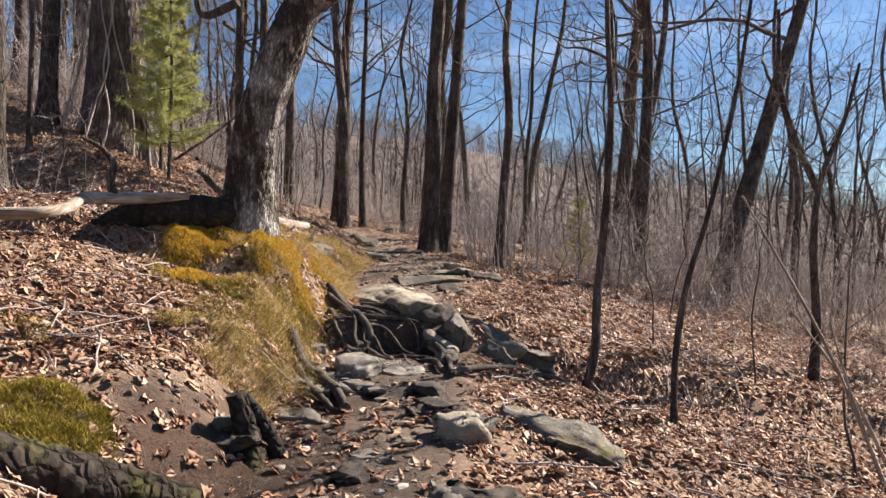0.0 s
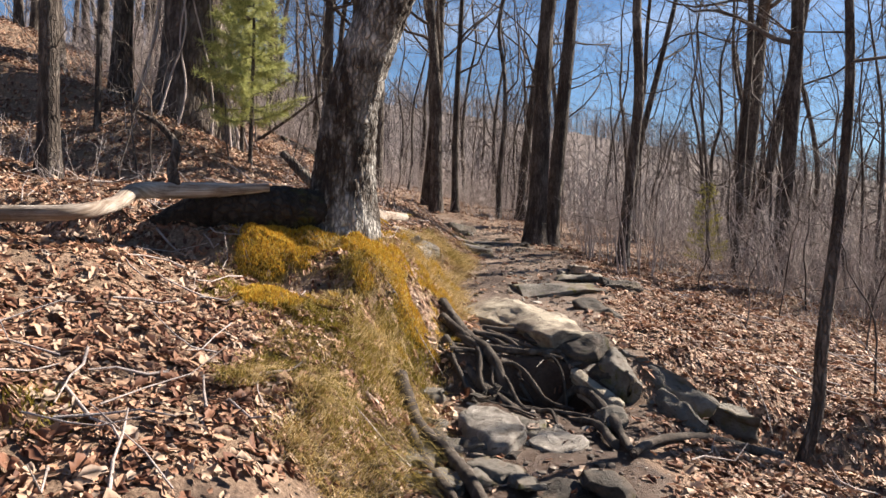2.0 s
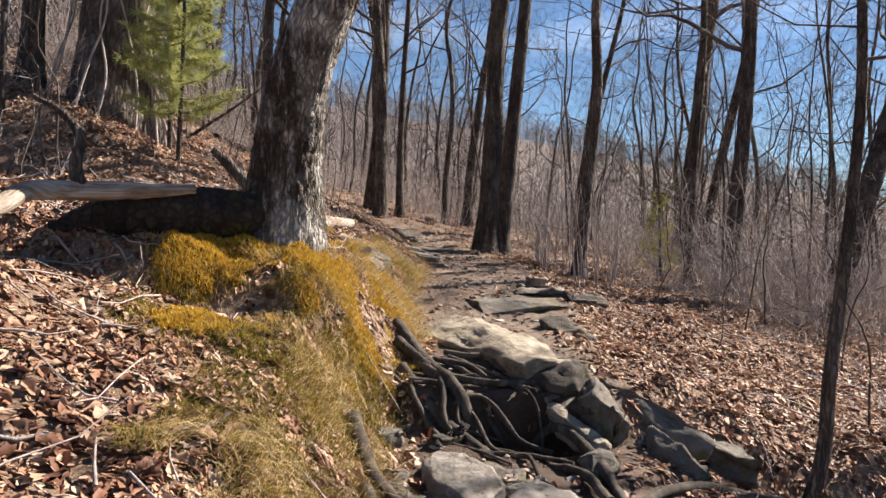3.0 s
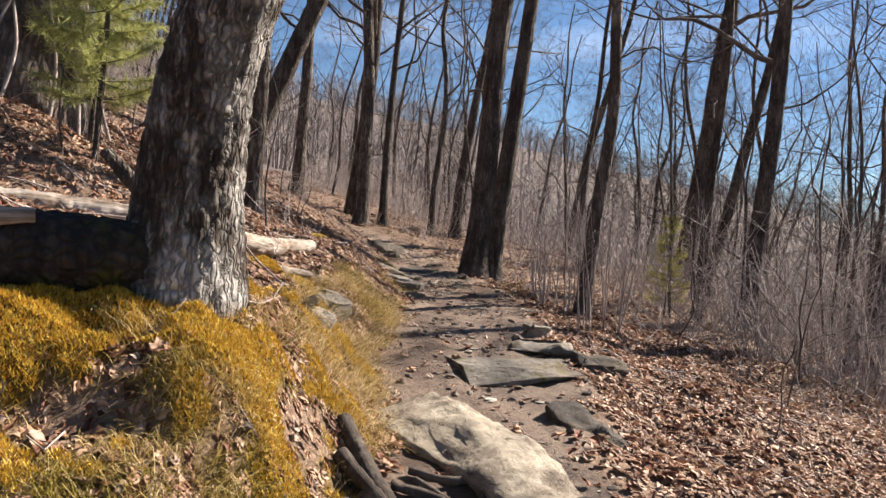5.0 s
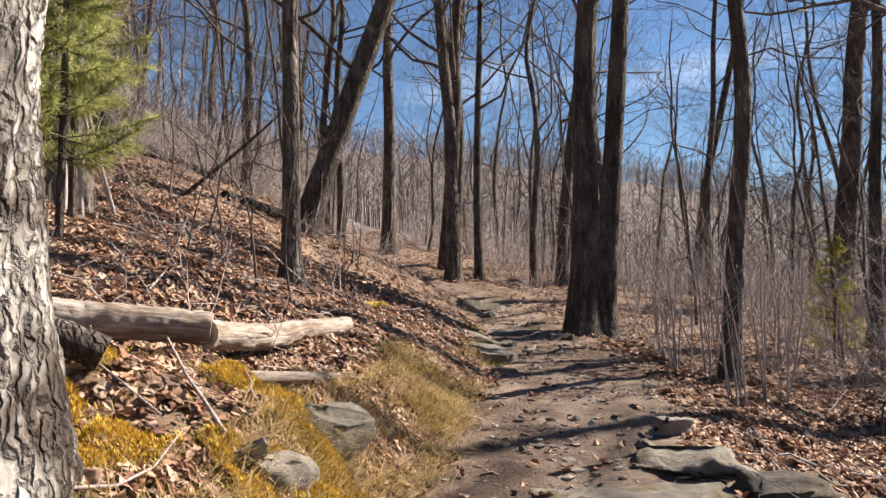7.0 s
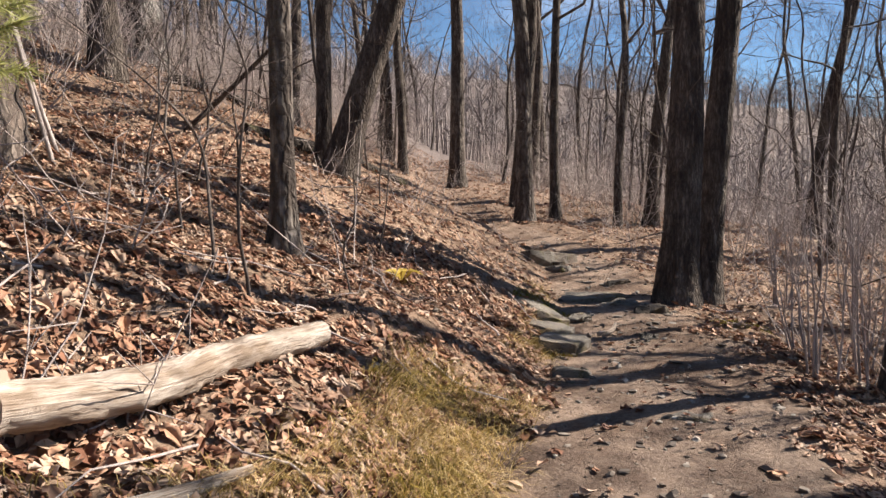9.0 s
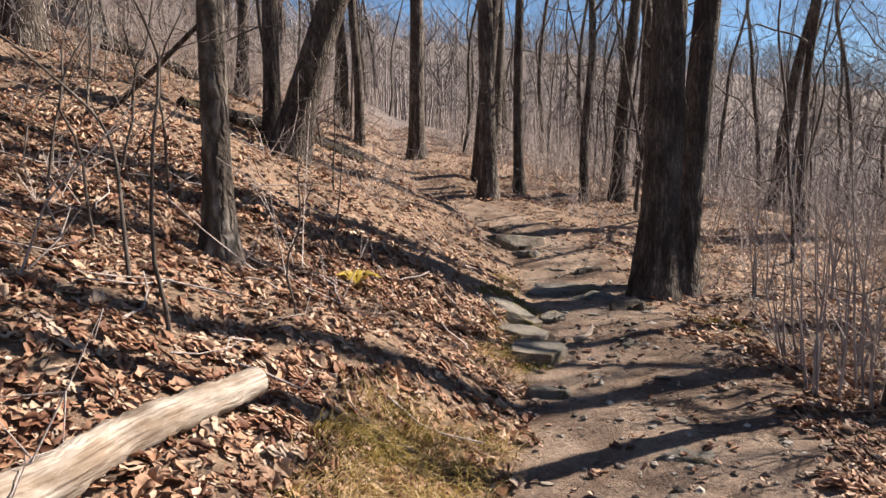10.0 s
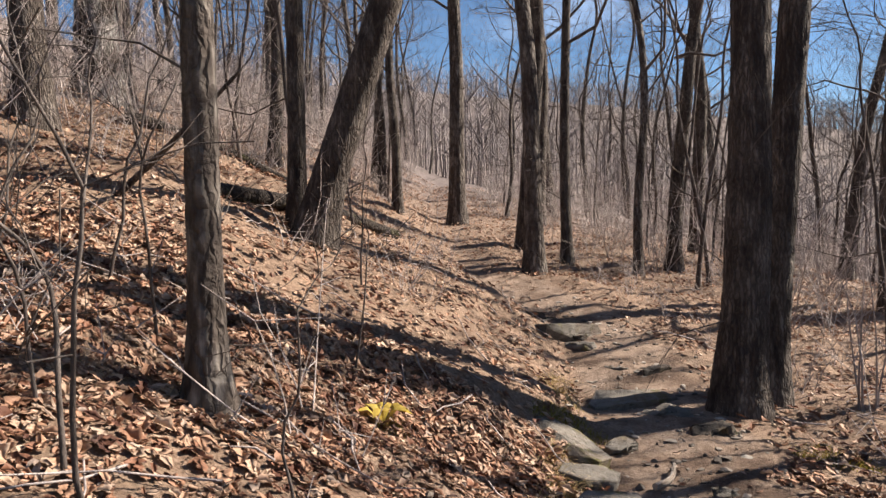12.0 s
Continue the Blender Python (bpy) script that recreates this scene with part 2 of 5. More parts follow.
def ground_mat():
    m, n, b = material("ground_soil", 0.95)
    a = n.nodes.new("ShaderNodeAttribute")
    a.attribute_name = "trail"
    fine, mid = tex(n, 45, 6, 0.7), tex(n, 5, 5, 0.6)
    dirt = ramp(n, fine, ((0.3, (0.095, 0.062, 0.043)), (0.55, (0.26, 0.185, 0.137)), (0.75, (0.43, 0.325, 0.25))))
    dirt = mix(n, ramp(n, mid, ((0.4, (0, 0, 0)), (0.65, (1, 1, 1)))), dirt, mix(n, 0.6, dirt, (0.34, 0.25, 0.185)))
    dirt = mix(n, ramp(n, tex(n, 1.7, 8, 0.7), ((0.45, (0, 0, 0)), (0.58, (1, 1, 1)))), dirt, mix(n, 1.0, dirt, (0.50, 0.44, 0.40), "MULTIPLY"))
    litter = ramp(n, fine, ((0.32, (0.055, 0.034, 0.024)), (0.5, (0.205, 0.13, 0.088)), (0.7, (0.37, 0.26, 0.19))))
    litter = mix(n, ramp(n, mid, ((0.4, (0, 0, 0)), (0.65, (1, 1, 1)))), litter, mix(n, 0.5, litter, (0.24, 0.17, 0.115)))
    soil = mix(n, a.outputs["Fac"], litter, dirt)
    d = n.nodes.new("ShaderNodeAttribute")
    d.attribute_name = "wooded"
    soil = mix(n, d.outputs["Fac"], soil, ramp(n, tex(n, 0.35, 8, 0.75), ((0.3, (0.075, 0.057, 0.05)), (0.7, (0.18, 0.142, 0.128)))))
    k = n.nodes.new("ShaderNodeAttribute")
    k.attribute_name = "moss"
    soil = mix(n, k.outputs["Fac"], soil, ramp(n, fine, ((0.3, (0.06, 0.04, 0.012)), (0.7, (0.26, 0.17, 0.03)))))
    w = n.nodes.new("ShaderNodeAttribute")
    w.attribute_name = "wet"
    soil = mix(n, w.outputs["Fac"], soil, mix(n, 1.0, soil, (0.31, 0.255, 0.225), "MULTIPLY"))
    n.links.new(soil, b.inputs["Base Color"])
    n.links.new(ramp(n, w.outputs["Fac"], ((0.0, (0.95, 0.95, 0.95)), (1.0, (0.38, 0.38, 0.38)))), b.inputs["Roughness"])
    bump(n, b, tex(n, 28, 8, 0.75), 0.9, 0.03)
    return m


def island_mat(name, stops, rough=0.8, through_light=0.0, grain=0.0):
    """Colour varies from piece to piece."""
    m, n, b = material(name, rough)
    g = n.nodes.new("ShaderNodeNewGeometry")
    c = ramp(n, g.outputs["Random Per Island"], stops)
    if grain:
        c = mix(n, grain, c, ramp(n, tex(n, 60, 4, 0.6), ((0.3, (0.25, 0.2, 0.15)), (0.7, (1, 1, 1)))), "MULTIPLY")
    n.links.new(c, b.inputs["Base Color"])
    if through_light:
        tr = n.nodes.new("ShaderNodeBsdfTranslucent")
        n.links.new(c, tr.inputs["Color"])
        ms = n.nodes.new("ShaderNodeMixShader")
        ms.inputs[0].default_value = through_light
        n.links.new(b.outputs[0], ms.inputs[1])
        n.links.new(tr.outputs[0], ms.inputs[2])
        n.links.new(ms.outputs[0], n.nodes["Material Output"].inputs["Surface"])
    return m


def rock_mat(name, dark, mid, pale, moss=None, wet=False):
    m, n, b = material(name, 0.45 if wet else 0.88)
    c = ramp(n, tex(n, 6, 8, 0.65), ((0.3, dark), (0.52, mid), (0.72, pale)))
    c = mix(n, 0.5, c, ramp(n, tex(n, 55, 5, 0.7), ((0.3, (0.5, 0.48, 0.46)), (0.7, (1, 1, 1)))), "MULTIPLY")
    if moss:
        c = mix(n, ramp(n, tex(n, 4.5, 6, 0.65), ((0.55, (0, 0, 0)), (0.64, (1, 1, 1)))), c, moss)
    dirt = ramp(n, tex(n, 3.4, 9, 0.72), ((0.47, (0, 0, 0)), (0.60, (1, 1, 1))))
    c = mix(n, dirt, c, mix(n, 0.72, c, (0.12, 0.086, 0.066)))
    seam = ramp(n, tex(n, 9, 8, 0.75, stretch=(1, 1, 4)), ((0.36, (1, 1, 1)), (0.43, (0, 0, 0))))
    c = mix(n, seam, c, mix(n, 1.0, c, (0.38, 0.34, 0.31), "MULTIPLY"))
    n.links.new(c, b.inputs["Base Color"])
    bump(n, b, mix(n, 0.35, tex(n, 22, 9, 0.75, stretch=(1, 1, 2.5)), tex(n, 7, 6, 0.7)), 1.0, 0.035)
    return m


GROUND = ground_mat()
LEAF = island_mat("oak_leaf", ((0.0, (0.08, 0.032, 0.021)), (0.2, (0.22, 0.10, 0.06)), (0.45, (0.40, 0.222, 0.138)), (0.7, (0.48, 0.305, 0.208)), (0.9, (0.54, 0.39, 0.285)), (1.0, (0.46, 0.35, 0.28))), 0.65, 0.18, 0.4)
STRAW = island_mat("straw_grass", ((0.0, (0.14, 0.10, 0.03)), (0.3, (0.30, 0.21, 0.06)), (0.6, (0.50, 0.35, 0.14)), (1.0, (0.70, 0.55, 0.33))), 0.8, 0.3)
OLIVESTRAW = island_mat("olive_straw", ((0.0, (0.06, 0.045, 0.012)), (0.4, (0.17, 0.125, 0.025)), (0.75, (0.31, 0.22, 0.05)), (1.0, (0.52, 0.40, 0.18))), 0.8, 0.3)
MOSSBLADE = island_mat("moss_blade", ((0.0, (0.22, 0.11, 0.014)), (0.35, (0.46, 0.26, 0.028)), (0.75, (0.62, 0.41, 0.06)), (1.0, (0.50, 0.43, 0.10))), 0.85, 0.25)
GREENMOSS = island_mat("green_moss", ((0.0, (0.10, 0.075, 0.012)), (0.6, (0.24, 0.185, 0.025)), (1.0, (0.38, 0.30, 0.06))), 0.85, 0.2)
NEEDLE = island_mat("pine_needle", ((0.0, (0.24, 0.25, 0.08)), (0.5, (0.37, 0.38, 0.14)), (1.0, (0.50, 0.49, 0.20))), 0.6, 0.5)
GOLDLEAF = island_mat("golden_leaf", ((0.0, (0.36, 0.25, 0.04)), (1.0, (0.58, 0.43, 0.10))), 0.6, 0.35)
YELLOWLEAF = island_mat("yellow_leaf", ((0.0, (0.30, 0.27, 0.05)), (1.0, (0.48, 0.44, 0.10))), 0.6, 0.4)
ROCK = rock_mat("grey_rock", (0.10, 0.088, 0.075), (0.22, 0.195, 0.165), (0.38, 0.345, 0.29), (0.12, 0.11, 0.03))
PALE_ROCK = rock_mat("pale_rock", (0.24, 0.20, 0.155), (0.43, 0.37, 0.285), (0.58, 0.51, 0.405))
WHITE_ROCK = rock_mat("white_rock", (0.13, 0.105, 0.085), (0.36, 0.325, 0.285), (0.64, 0.60, 0.55))
GRAVEL = island_mat("gravel", ((0.0, (0.06, 0.048, 0.04)), (0.5, (0.16, 0.13, 0.105)), (0.85, (0.27, 0.23, 0.19)), (1.0, (0.42, 0.38, 0.33))), 0.9)
DARK_ROCK = rock_mat("dark_rock", (0.03, 0.026, 0.023), (0.085, 0.072, 0.06), (0.17, 0.145, 0.12), (0.06, 0.06, 0.02))


# ---- ground ----
def axis(segments):
    out = []
    for a, b, step in segments:
        out.extend(np.arange(a, b, step))
    return np.array(out + [segments[-1][1]])


def build_ground():
    gx = axis(((-1500, -200, 130), (-200, -40, 8), (-40, -10, 0.8), (-10, -4, 0.16), (-4, 2.0, 0.052), (2.0, 8, 0.18), (8, 40, 1.0), (40, 250, 8), (250, 1500, 125)))
    gy = axis(((-1500, -100, 140), (-100, -4, 6), (-4, 1, 0.2), (1, 2.6, 0.1), (2.6, 13, 0.05), (13, 24, 0.11), (24, 45, 0.5), (45, 220, 6), (220, 1700, 148)))
    X, Y = np.meshgrid(gx, gy)
    Z = height(X, Y)
    nx, ny = len(gx), len(gy)
    i = (np.arange(ny - 1)[:, None] * nx + np.arange(nx - 1)[None, :]).ravel()
    g = Geo()
    g.add(np.stack((X, Y, Z), -1).reshape(-1, 3), np.stack((i, i + 1, i + nx + 1, i + nx), -1))
    me = g.mesh("ground", GROUND)
    mask = 1 - sstep(-0.12, 0.12, off_path(X, Y) + 0.15 * vnoise(X * 5, Y * 5, seed=8))
    mask = np.where((Y > -3) & (Y < 45), mask, 0) * (1 - sstep(19, 27, Y))
    me.attributes.new("trail", "FLOAT", "POINT").data.foreach_set("value", mask.ravel().astype(np.float32))
    green = sstep(0.45, 0.7, in_moss(X, Y))
    me.attributes.new("moss", "FLOAT", "POINT").data.foreach_set("value", green.ravel().astype(np.float32))
    wet = mask * (1 - 0.45 * sstep(6.6, 8.2, Y) - 0.44 * sstep(10.8, 12.8, Y)) * (0.78 + 0.22 * sstep(-0.5, 0.2, vnoise(X * 2.2, Y * 2.2, seed=61)))
    me.attributes.new("wet", "FLOAT", "POINT").data.foreach_set("value", np.clip(wet, 0, 1).ravel().astype(np.float32))
    wooded = sstep(20, 44, np.hypot(X, Y))
    me.attributes.new("wooded", "FLOAT", "POINT").data.foreach_set("value", wooded.ravel().astype(np.float32))
    ob = new("ground", me)
    tagged(ob, "leaf-strewn woodland hillside with a bare dirt footpath", "ground", kind="structure")
    return ob


build_ground()


# ---- trees ----
def grow(geo, rng, p, d, length, r, depth, kids, sides, up=0.25, wob=0.27):
    """A bare limb with its side branches."""
    n = max(3, min(8, int(length / 0.35))) if depth > 0 else (2 if length < 0.6 else 3)
    pts, dirs = [np.array(p, float)], []
    d = np.array(d, float) / np.linalg.norm(d)
    for _ in range(n):
        d = d + rng.normal(0, wob, 3) + np.array((0, 0, up * 0.35))
        d /= np.linalg.norm(d)
        dirs.append(d)
        pts.append(pts[-1] + d * length / n)
    radii = np.maximum(r * np.linspace(1, 0.22, n + 1), 0.0022)
    tube(geo, pts, radii, sides, cap=False)
    if depth <= 0:
        return
    for c in range(kids[0]):
        t = rng.uniform(0.2, 0.98)
        k = min(int(t * n), n - 1)
        side = np.cross(dirs[k], rng.normal(0, 1, 3))
        side /= np.linalg.norm(side) + 1e-9
        nd = dirs[k] * rng.uniform(0.4, 1.0) + side * rng.uniform(0.5, 1.1)
        grow(geo, rng, pts[k] + (pts[k + 1] - pts[k]) * (t * n - k), nd, length * rng.uniform(0.35, 0.65), radii[k] * rng.uniform(0.34, 0.58), depth - 1, kids[1:], max(3, sides - 2), up, wob)


def tree_meshes(seed, h, r, lean=(0, 0), crook=0.25, first=0.35, limbs=10, kids=(5, 4, 0), depth=2, bark=None, sides=14, rings=40, rough=0.0, flare=0.5, limb_len=0.36, twig=None, top=0.25, path=None, spurs=0):
    """Trunk and crown meshes of a bare tree, standing at the origin."""
    rng = np.random.default_rng(seed)
    if path is None:
        k = np.linspace(0, 1, 9)
        path = np.stack((lean[0] * h * k + crook * np.cumsum(rng.normal(0, 0.35, 9)) * k**0.7, lean[1] * h * k + crook * np.cumsum(rng.normal(0, 0.35, 9)) * k**0.7, h * k), -1)
    t = np.linspace(0, 1, rings) ** (1.6 if rings > 150 else 1.0)
    fine = spline(path, 600)
    pts = np.stack([np.interp(t, np.linspace(0, 1, 600), fine[:, a]) for a in range(3)], -1)
    hgt = t * h
    radii = r * (1 - (1 - top) * t) + r * flare * np.exp(-np.maximum(hgt - 0.22, 0) / (r * 1.7))
    pts[:, 2] -= 0.4 * np.exp(-hgt / 0.3)
    trunk = Geo()
    tube(trunk, pts, radii, sides, rough, seed)
    crown = Geo()
    for c in range(limbs):
        tt = first + (1 - first) * ((c + rng.uniform(0.1, 0.9)) / limbs)
        k = min(int(np.searchsorted(t, tt)), rings - 2)
        a = rng.uniform(0, 2 * math.pi)
        rise = rng.uniform(0.0, 0.95)
        grow(crown, rng, pts[k], (math.cos(a), math.sin(a), rise), h * limb_len * (1.15 - 0.65 * tt) * rng.uniform(0.7, 1.25), radii[k] * rng.uniform(0.26, 0.5), depth, kids, 5)
    for _ in range(spurs):
        tt = rng.uniform(0.05, first + 0.1)
        k = min(int(np.searchsorted(t, tt)), rings - 2)
        a = rng.uniform(0, 2 * math.pi)
        grow(crown, rng, pts[k], (math.cos(a), math.sin(a), rng.uniform(-0.2, 0.8)), rng.uniform(0.35, 1.1), 0.008, 1, (4, 0), 4, 0.1, 0.3)
    return trunk.mesh("trunk", bark or BARK_GREY), crown.mesh("crown", twig or TWIG)


def tree(x, y, label, meshes, name="tree", group="", scale=1.0, turn=0.0, category="tree"):
    e = thing(name, x, y, gz(x, y) - 0.03, label, category, group)
    e.scale = (scale,) * 3
    e.rotation_euler = (0, 0, turn)
    for nm, me in zip(("trunk", "crown"), meshes):
        part(nm, me, None, e)
    return e


# the big leaning oak on the mossy bank
oak_path = ((0, 0, 0), (0.02, -0.03, 0.5), (0.12, -0.14, 1.1), (0.40, -0.25, 1.8), (0.82, -0.34, 2.7), (1.35, -0.4, 4.4), (1.9, -0.4, 7.4), (2.2, -0.3, 11))
oak = tree(-2.02, 7.55, "stout leaning oak with rough plated grey bark on a mossy bank", tree_meshes(11, 11, 0.205, path=oak_path, bark=BARK_OAK, sides=120, rings=300, rough=0.014, flare=0.5, first=0.42, limbs=9, kids=(6, 4, 0)), "oak_tree")
g = Geo()
tube(g, spline(((0.5, -0.3, 2.25), (0.8, -0.33, 2.35), (1.1, -0.28, 2.75), (1.6, -0.2, 3.6), (1.9, 0.0, 5.2)), 24), np.linspace(0.15, 0.07, 24), 20, 0.006, 4)
part("limb", g, BARK_OAK, oak)
g = Geo()
for a, b, c, d in (((-0.1, 0, 2.4), (-0.5, 0.1, 2.3), (-0.62, 0.1, 2.75), (-1.1, 0.2, 3.0)), ((-0.62, 0.1, 2.75), (-0.35, 0.05, 3.1), (-0.6, 0.1, 3.4), (-0.4, 0.1, 3.9))):
    tube(g, spline((a, b, c, d), 14), np.linspace(0.05, 0.025, 14), 8)
part("dead_branch", g, BARK_GREY, oak)
g = Geo()
for a in (-2.9,):
    q = np.array((math.cos(a), math.sin(a)))
    ends = [(q[0] * s, q[1] * s, gz(-2.02 + q[0] * s, 7.55 + q[1] * s) - gz(-2.02, 7.55) + lift) for s, lift in ((0.18, 0.28), (0.36, 0.08), (0.6, 0.0), (0.85, -0.06))]
    tube(g, spline(ends, 16), np.linspace(0.085, 0.02, 16), 12, 0.008, 7)
part("root_flare", g, BARK_OAK, oak)

# tall twin trunks at the trail's edge
tree(-0.33, 15.92, "tall straight tree with furrowed dark grey bark beside the path", tree_meshes(21, 15, 0.172, lean=(0.035, 0.0), crook=0.2, bark=BARK_GREY, sides=64, rings=220, rough=0.010, first=0.42, limbs=12, kids=(6, 5, 0), spurs=9))
tree(-0.02, 16.75, "tall tree leaning away from its twin beside the path", tree_meshes(22, 15, 0.15, lean=(0.095, 0.02), crook=0.12, bark=BARK_GREY, sides=48, rings=160, rough=0.008, first=0.42, limbs=12, kids=(6, 5, 0), spurs=9))
tree(1.0, 13.35, "slim tree with bark half stripped pale beside the path", tree_meshes(23, 11, 0.09, lean=(0.065, 0.0), crook=0.4, bark=BARK_SMOOTH, sides=24, rings=110, rough=0.004, first=0.36, limbs=12, kids=(6, 4, 0), spurs=9))
tree(-3.1, 12.62, "slender tree with one sunlit pale side in the leaf litter", tree_meshes(24, 11, 0.085, lean=(0.0, 0.0), crook=0.10, bark=BARK_SMOOTH, sides=32, rings=160, rough=0.005, flare=0.7, first=0.4, limbs=10, kids=(6, 4, 0), spurs=9))
tree(-3.0, 22.1, "straight grey tree where the path bends", tree_meshes(25, 15, 0.16, lean=(-0.015, 0.0), crook=0.35, bark=BARK_SMOOTH, sides=28, rings=90, rough=0.006, first=0.3, limbs=13, kids=(6, 4, 0), spurs=9))
tree(-2.6, 23.6, "thin straight tree behind a thicker one", tree_meshes(26, 13, 0.11, lean=(0.02, 0.0), crook=0.15, sides=16, rings=50, first=0.3, limbs=12, kids=(5, 4, 0), spurs=9))
tree(-5.75, 27.2, "grey tree standing against the uphill path", tree_meshes(27, 15, 0.2, lean=(0.0, 0.0), crook=0.2, bark=BARK_SMOOTH, sides=24, rings=70, rough=0.006, first=0.3, limbs=12, kids=(5, 4, 0), spurs=9))
tree(-4.40, 16.3, "thick dark tree leaning far over the slope", tree_meshes(28, 13, 0.165, lean=(0.38, 0.03), crook=0.08, sides=48, rings=160, rough=0.010, flare=0.6, first=0.45, limbs=10, kids=(5, 4, 0), spurs=9))
fork = tree(-4.72, 16.7, "forked slender tree beside a leaning trunk", tree_meshes(29, 12, 0.10, lean=(0.05, 0.0), crook=0.6, sides=20, rings=80, rough=0.004, first=0.25, limbs=10, kids=(5, 4, 0), spurs=9))
g = Geo()
tube(g, spline(((-0.45, 0.5, 3.9), (-0.2, 1.2, 3.75), (0.2, 1.6, 3.35), (0.7, 1.7, 2.95), (0.95, 1.75, 3.05), (1.15, 1.8, 3.4)), 30), np.linspace(0.055, 0.02, 30), 8)
part("limb", g, BARK_GREY, fork)
tree(-5.28, 11.7, "massive old tree wrapped in dry vine stems", tree_meshes(30, 14, 0.40, lean=(0.01, 0.0), crook=0.1, bark=BARK_VINE, sides=80, rings=180, rough=0.022, first=0.4, limbs=9, kids=(5, 4, 0), spurs=9))
vine_rng = np.random.default_rng(55)
for k in range(9):
    a = -2.6 + 0.42 * k + vine_rng.normal(0, 0.1)
    foot = (-5.28 + math.cos(a) * 0.75, 11.7 + math.sin(a) * 0.75)
    z0 = gz(*foot)
    g = Geo()
    tube(g, spline([(-5.28 + math.cos(a + q) * d, 11.7 + math.sin(a + q) * d, z0 + h) for q, d, h in ((0, 0.8, -0.03), (0.1, 0.66, 0.5), (vine_rng.normal(0, 0.2), 0.52, 1.2), (vine_rng.normal(0, 0.3), 0.47, 2.2), (vine_rng.normal(0, 0.4), 0.45, 3.6))], 30), np.linspace(0.017, 0.008, 30), 6)
    tagged(part("vine", g, BRUSH), "dry woody vine climbing an old trunk", "vine", "vines on the old tree")
tree(5.85, 24.7, "thick tree leaning over the valley slope", tree_meshes(31, 17, 0.27, lean=(0.10, 0.0), crook=0.5, sides=20, rings=70, rough=0.008, first=0.35, limbs=15, kids=(7, 6, 0), spurs=9))
tree(4.8, 20.05, "dark tree leaning downhill with spreading branches", tree_meshes(32, 14, 0.13, lean=(0.16, 0.0), crook=0.6, sides=16, rings=60, rough=0.004, first=0.22, limbs=13, kids=(6, 5, 0), spurs=9))
tree(4.48, 16.65, "straight dark tree on the downhill slope", tree_meshes(33, 14, 0.155, lean=(0.03, 0.0), crook=0.5, sides=24, rings=90, rough=0.006, first=0.3, limbs=11, kids=(6, 5, 0), spurs=9))
tree(5.75, 15.4, "thick trunk leaning strongly downhill", tree_meshes(34, 13, 0.21, lean=(0.36, 0.2), crook=0.12, sides=28, rings=100, rough=0.007, first=0.35, limbs=9, kids=(6, 5, 0), spurs=9))
# Added on the sun line of a shadow band, to cast it over the path.
tree(3.9, 17.5, "slim straight tree added among brush to shade the path", tree_meshes(46, 12, 0.095, lean=(0.02, 0.0), crook=0.3, sides=14, rings=60, rough=0.004, first=0.35, limbs=9, kids=(6, 4, 0), spurs=6))
tree(-0.65, 24.6, "slender tree leaning over the trail's lower side", tree_meshes(35, 13, 0.15, lean=(0.06, 0.0), crook=0.6, sides=14, rings=60, first=0.3, limbs=12, kids=(5, 4, 0), spurs=9))
tree(-9.4, 19.2, "stout tree with a pale torn patch of bark", tree_meshes(36, 14, 0.34, lean=(0.0, 0.0), crook=0.2, bark=BARK_OAK, sides=32, rings=100, rough=0.012, first=0.35, limbs=10, kids=(5, 4, 0), spurs=9))

tree(-4.85, 7.9, "thin dark straight tree on the leafy slope", tree_meshes(37, 11, 0.09, crook=0.3, sides=16, rings=60, rough=0.004, first=0.35, limbs=10, kids=(5, 4, 0), spurs=9))
tree(-6.15, 11.3, "dark tree on the slope beside an old vine-wrapped trunk", tree_meshes(38, 13, 0.13, crook=0.3, sides=20, rings=70, rough=0.006, first=0.35, limbs=10, kids=(5, 4, 0), spurs=9))
tree(-5.8, 10.2, "crooked thin pale tree on the slope", tree_meshes(39, 8, 0.04, crook=0.5, bark=BARK_SMOOTH, sides=10, rings=50, first=0.3, limbs=9, kids=(4, 3, 0), spurs=9))
tree(-7.2, 15.7, "dark trunk high on the leafy slope", tree_meshes(40, 14, 0.17, crook=0.4, sides=20, rings=70, rough=0.006, first=0.35, limbs=10, kids=(5, 4, 0), spurs=9))
tree(-7.8, 21.7, "forked grey tree high on the slope", tree_meshes(43, 13, 0.12, crook=0.8, sides=12, rings=50, first=0.2, limbs=11, kids=(5, 4, 0), spurs=9))
tree(2.9, 27.0, "dark tree leaning over the lower slope", tree_meshes(44, 13, 0.14, lean=(0.08, 0.0), crook=0.8, sides=12, rings=50, first=0.25, limbs=12, kids=(6, 5, 0), spurs=9))
tree(2.6, 22.9, "slim dark tree on the lower slope", tree_meshes(45, 12, 0.085, lean=(0.04, 0.0), crook=0.7, sides=12, rings=50, first=0.25, limbs=12, kids=(6, 5, 0), spurs=9))

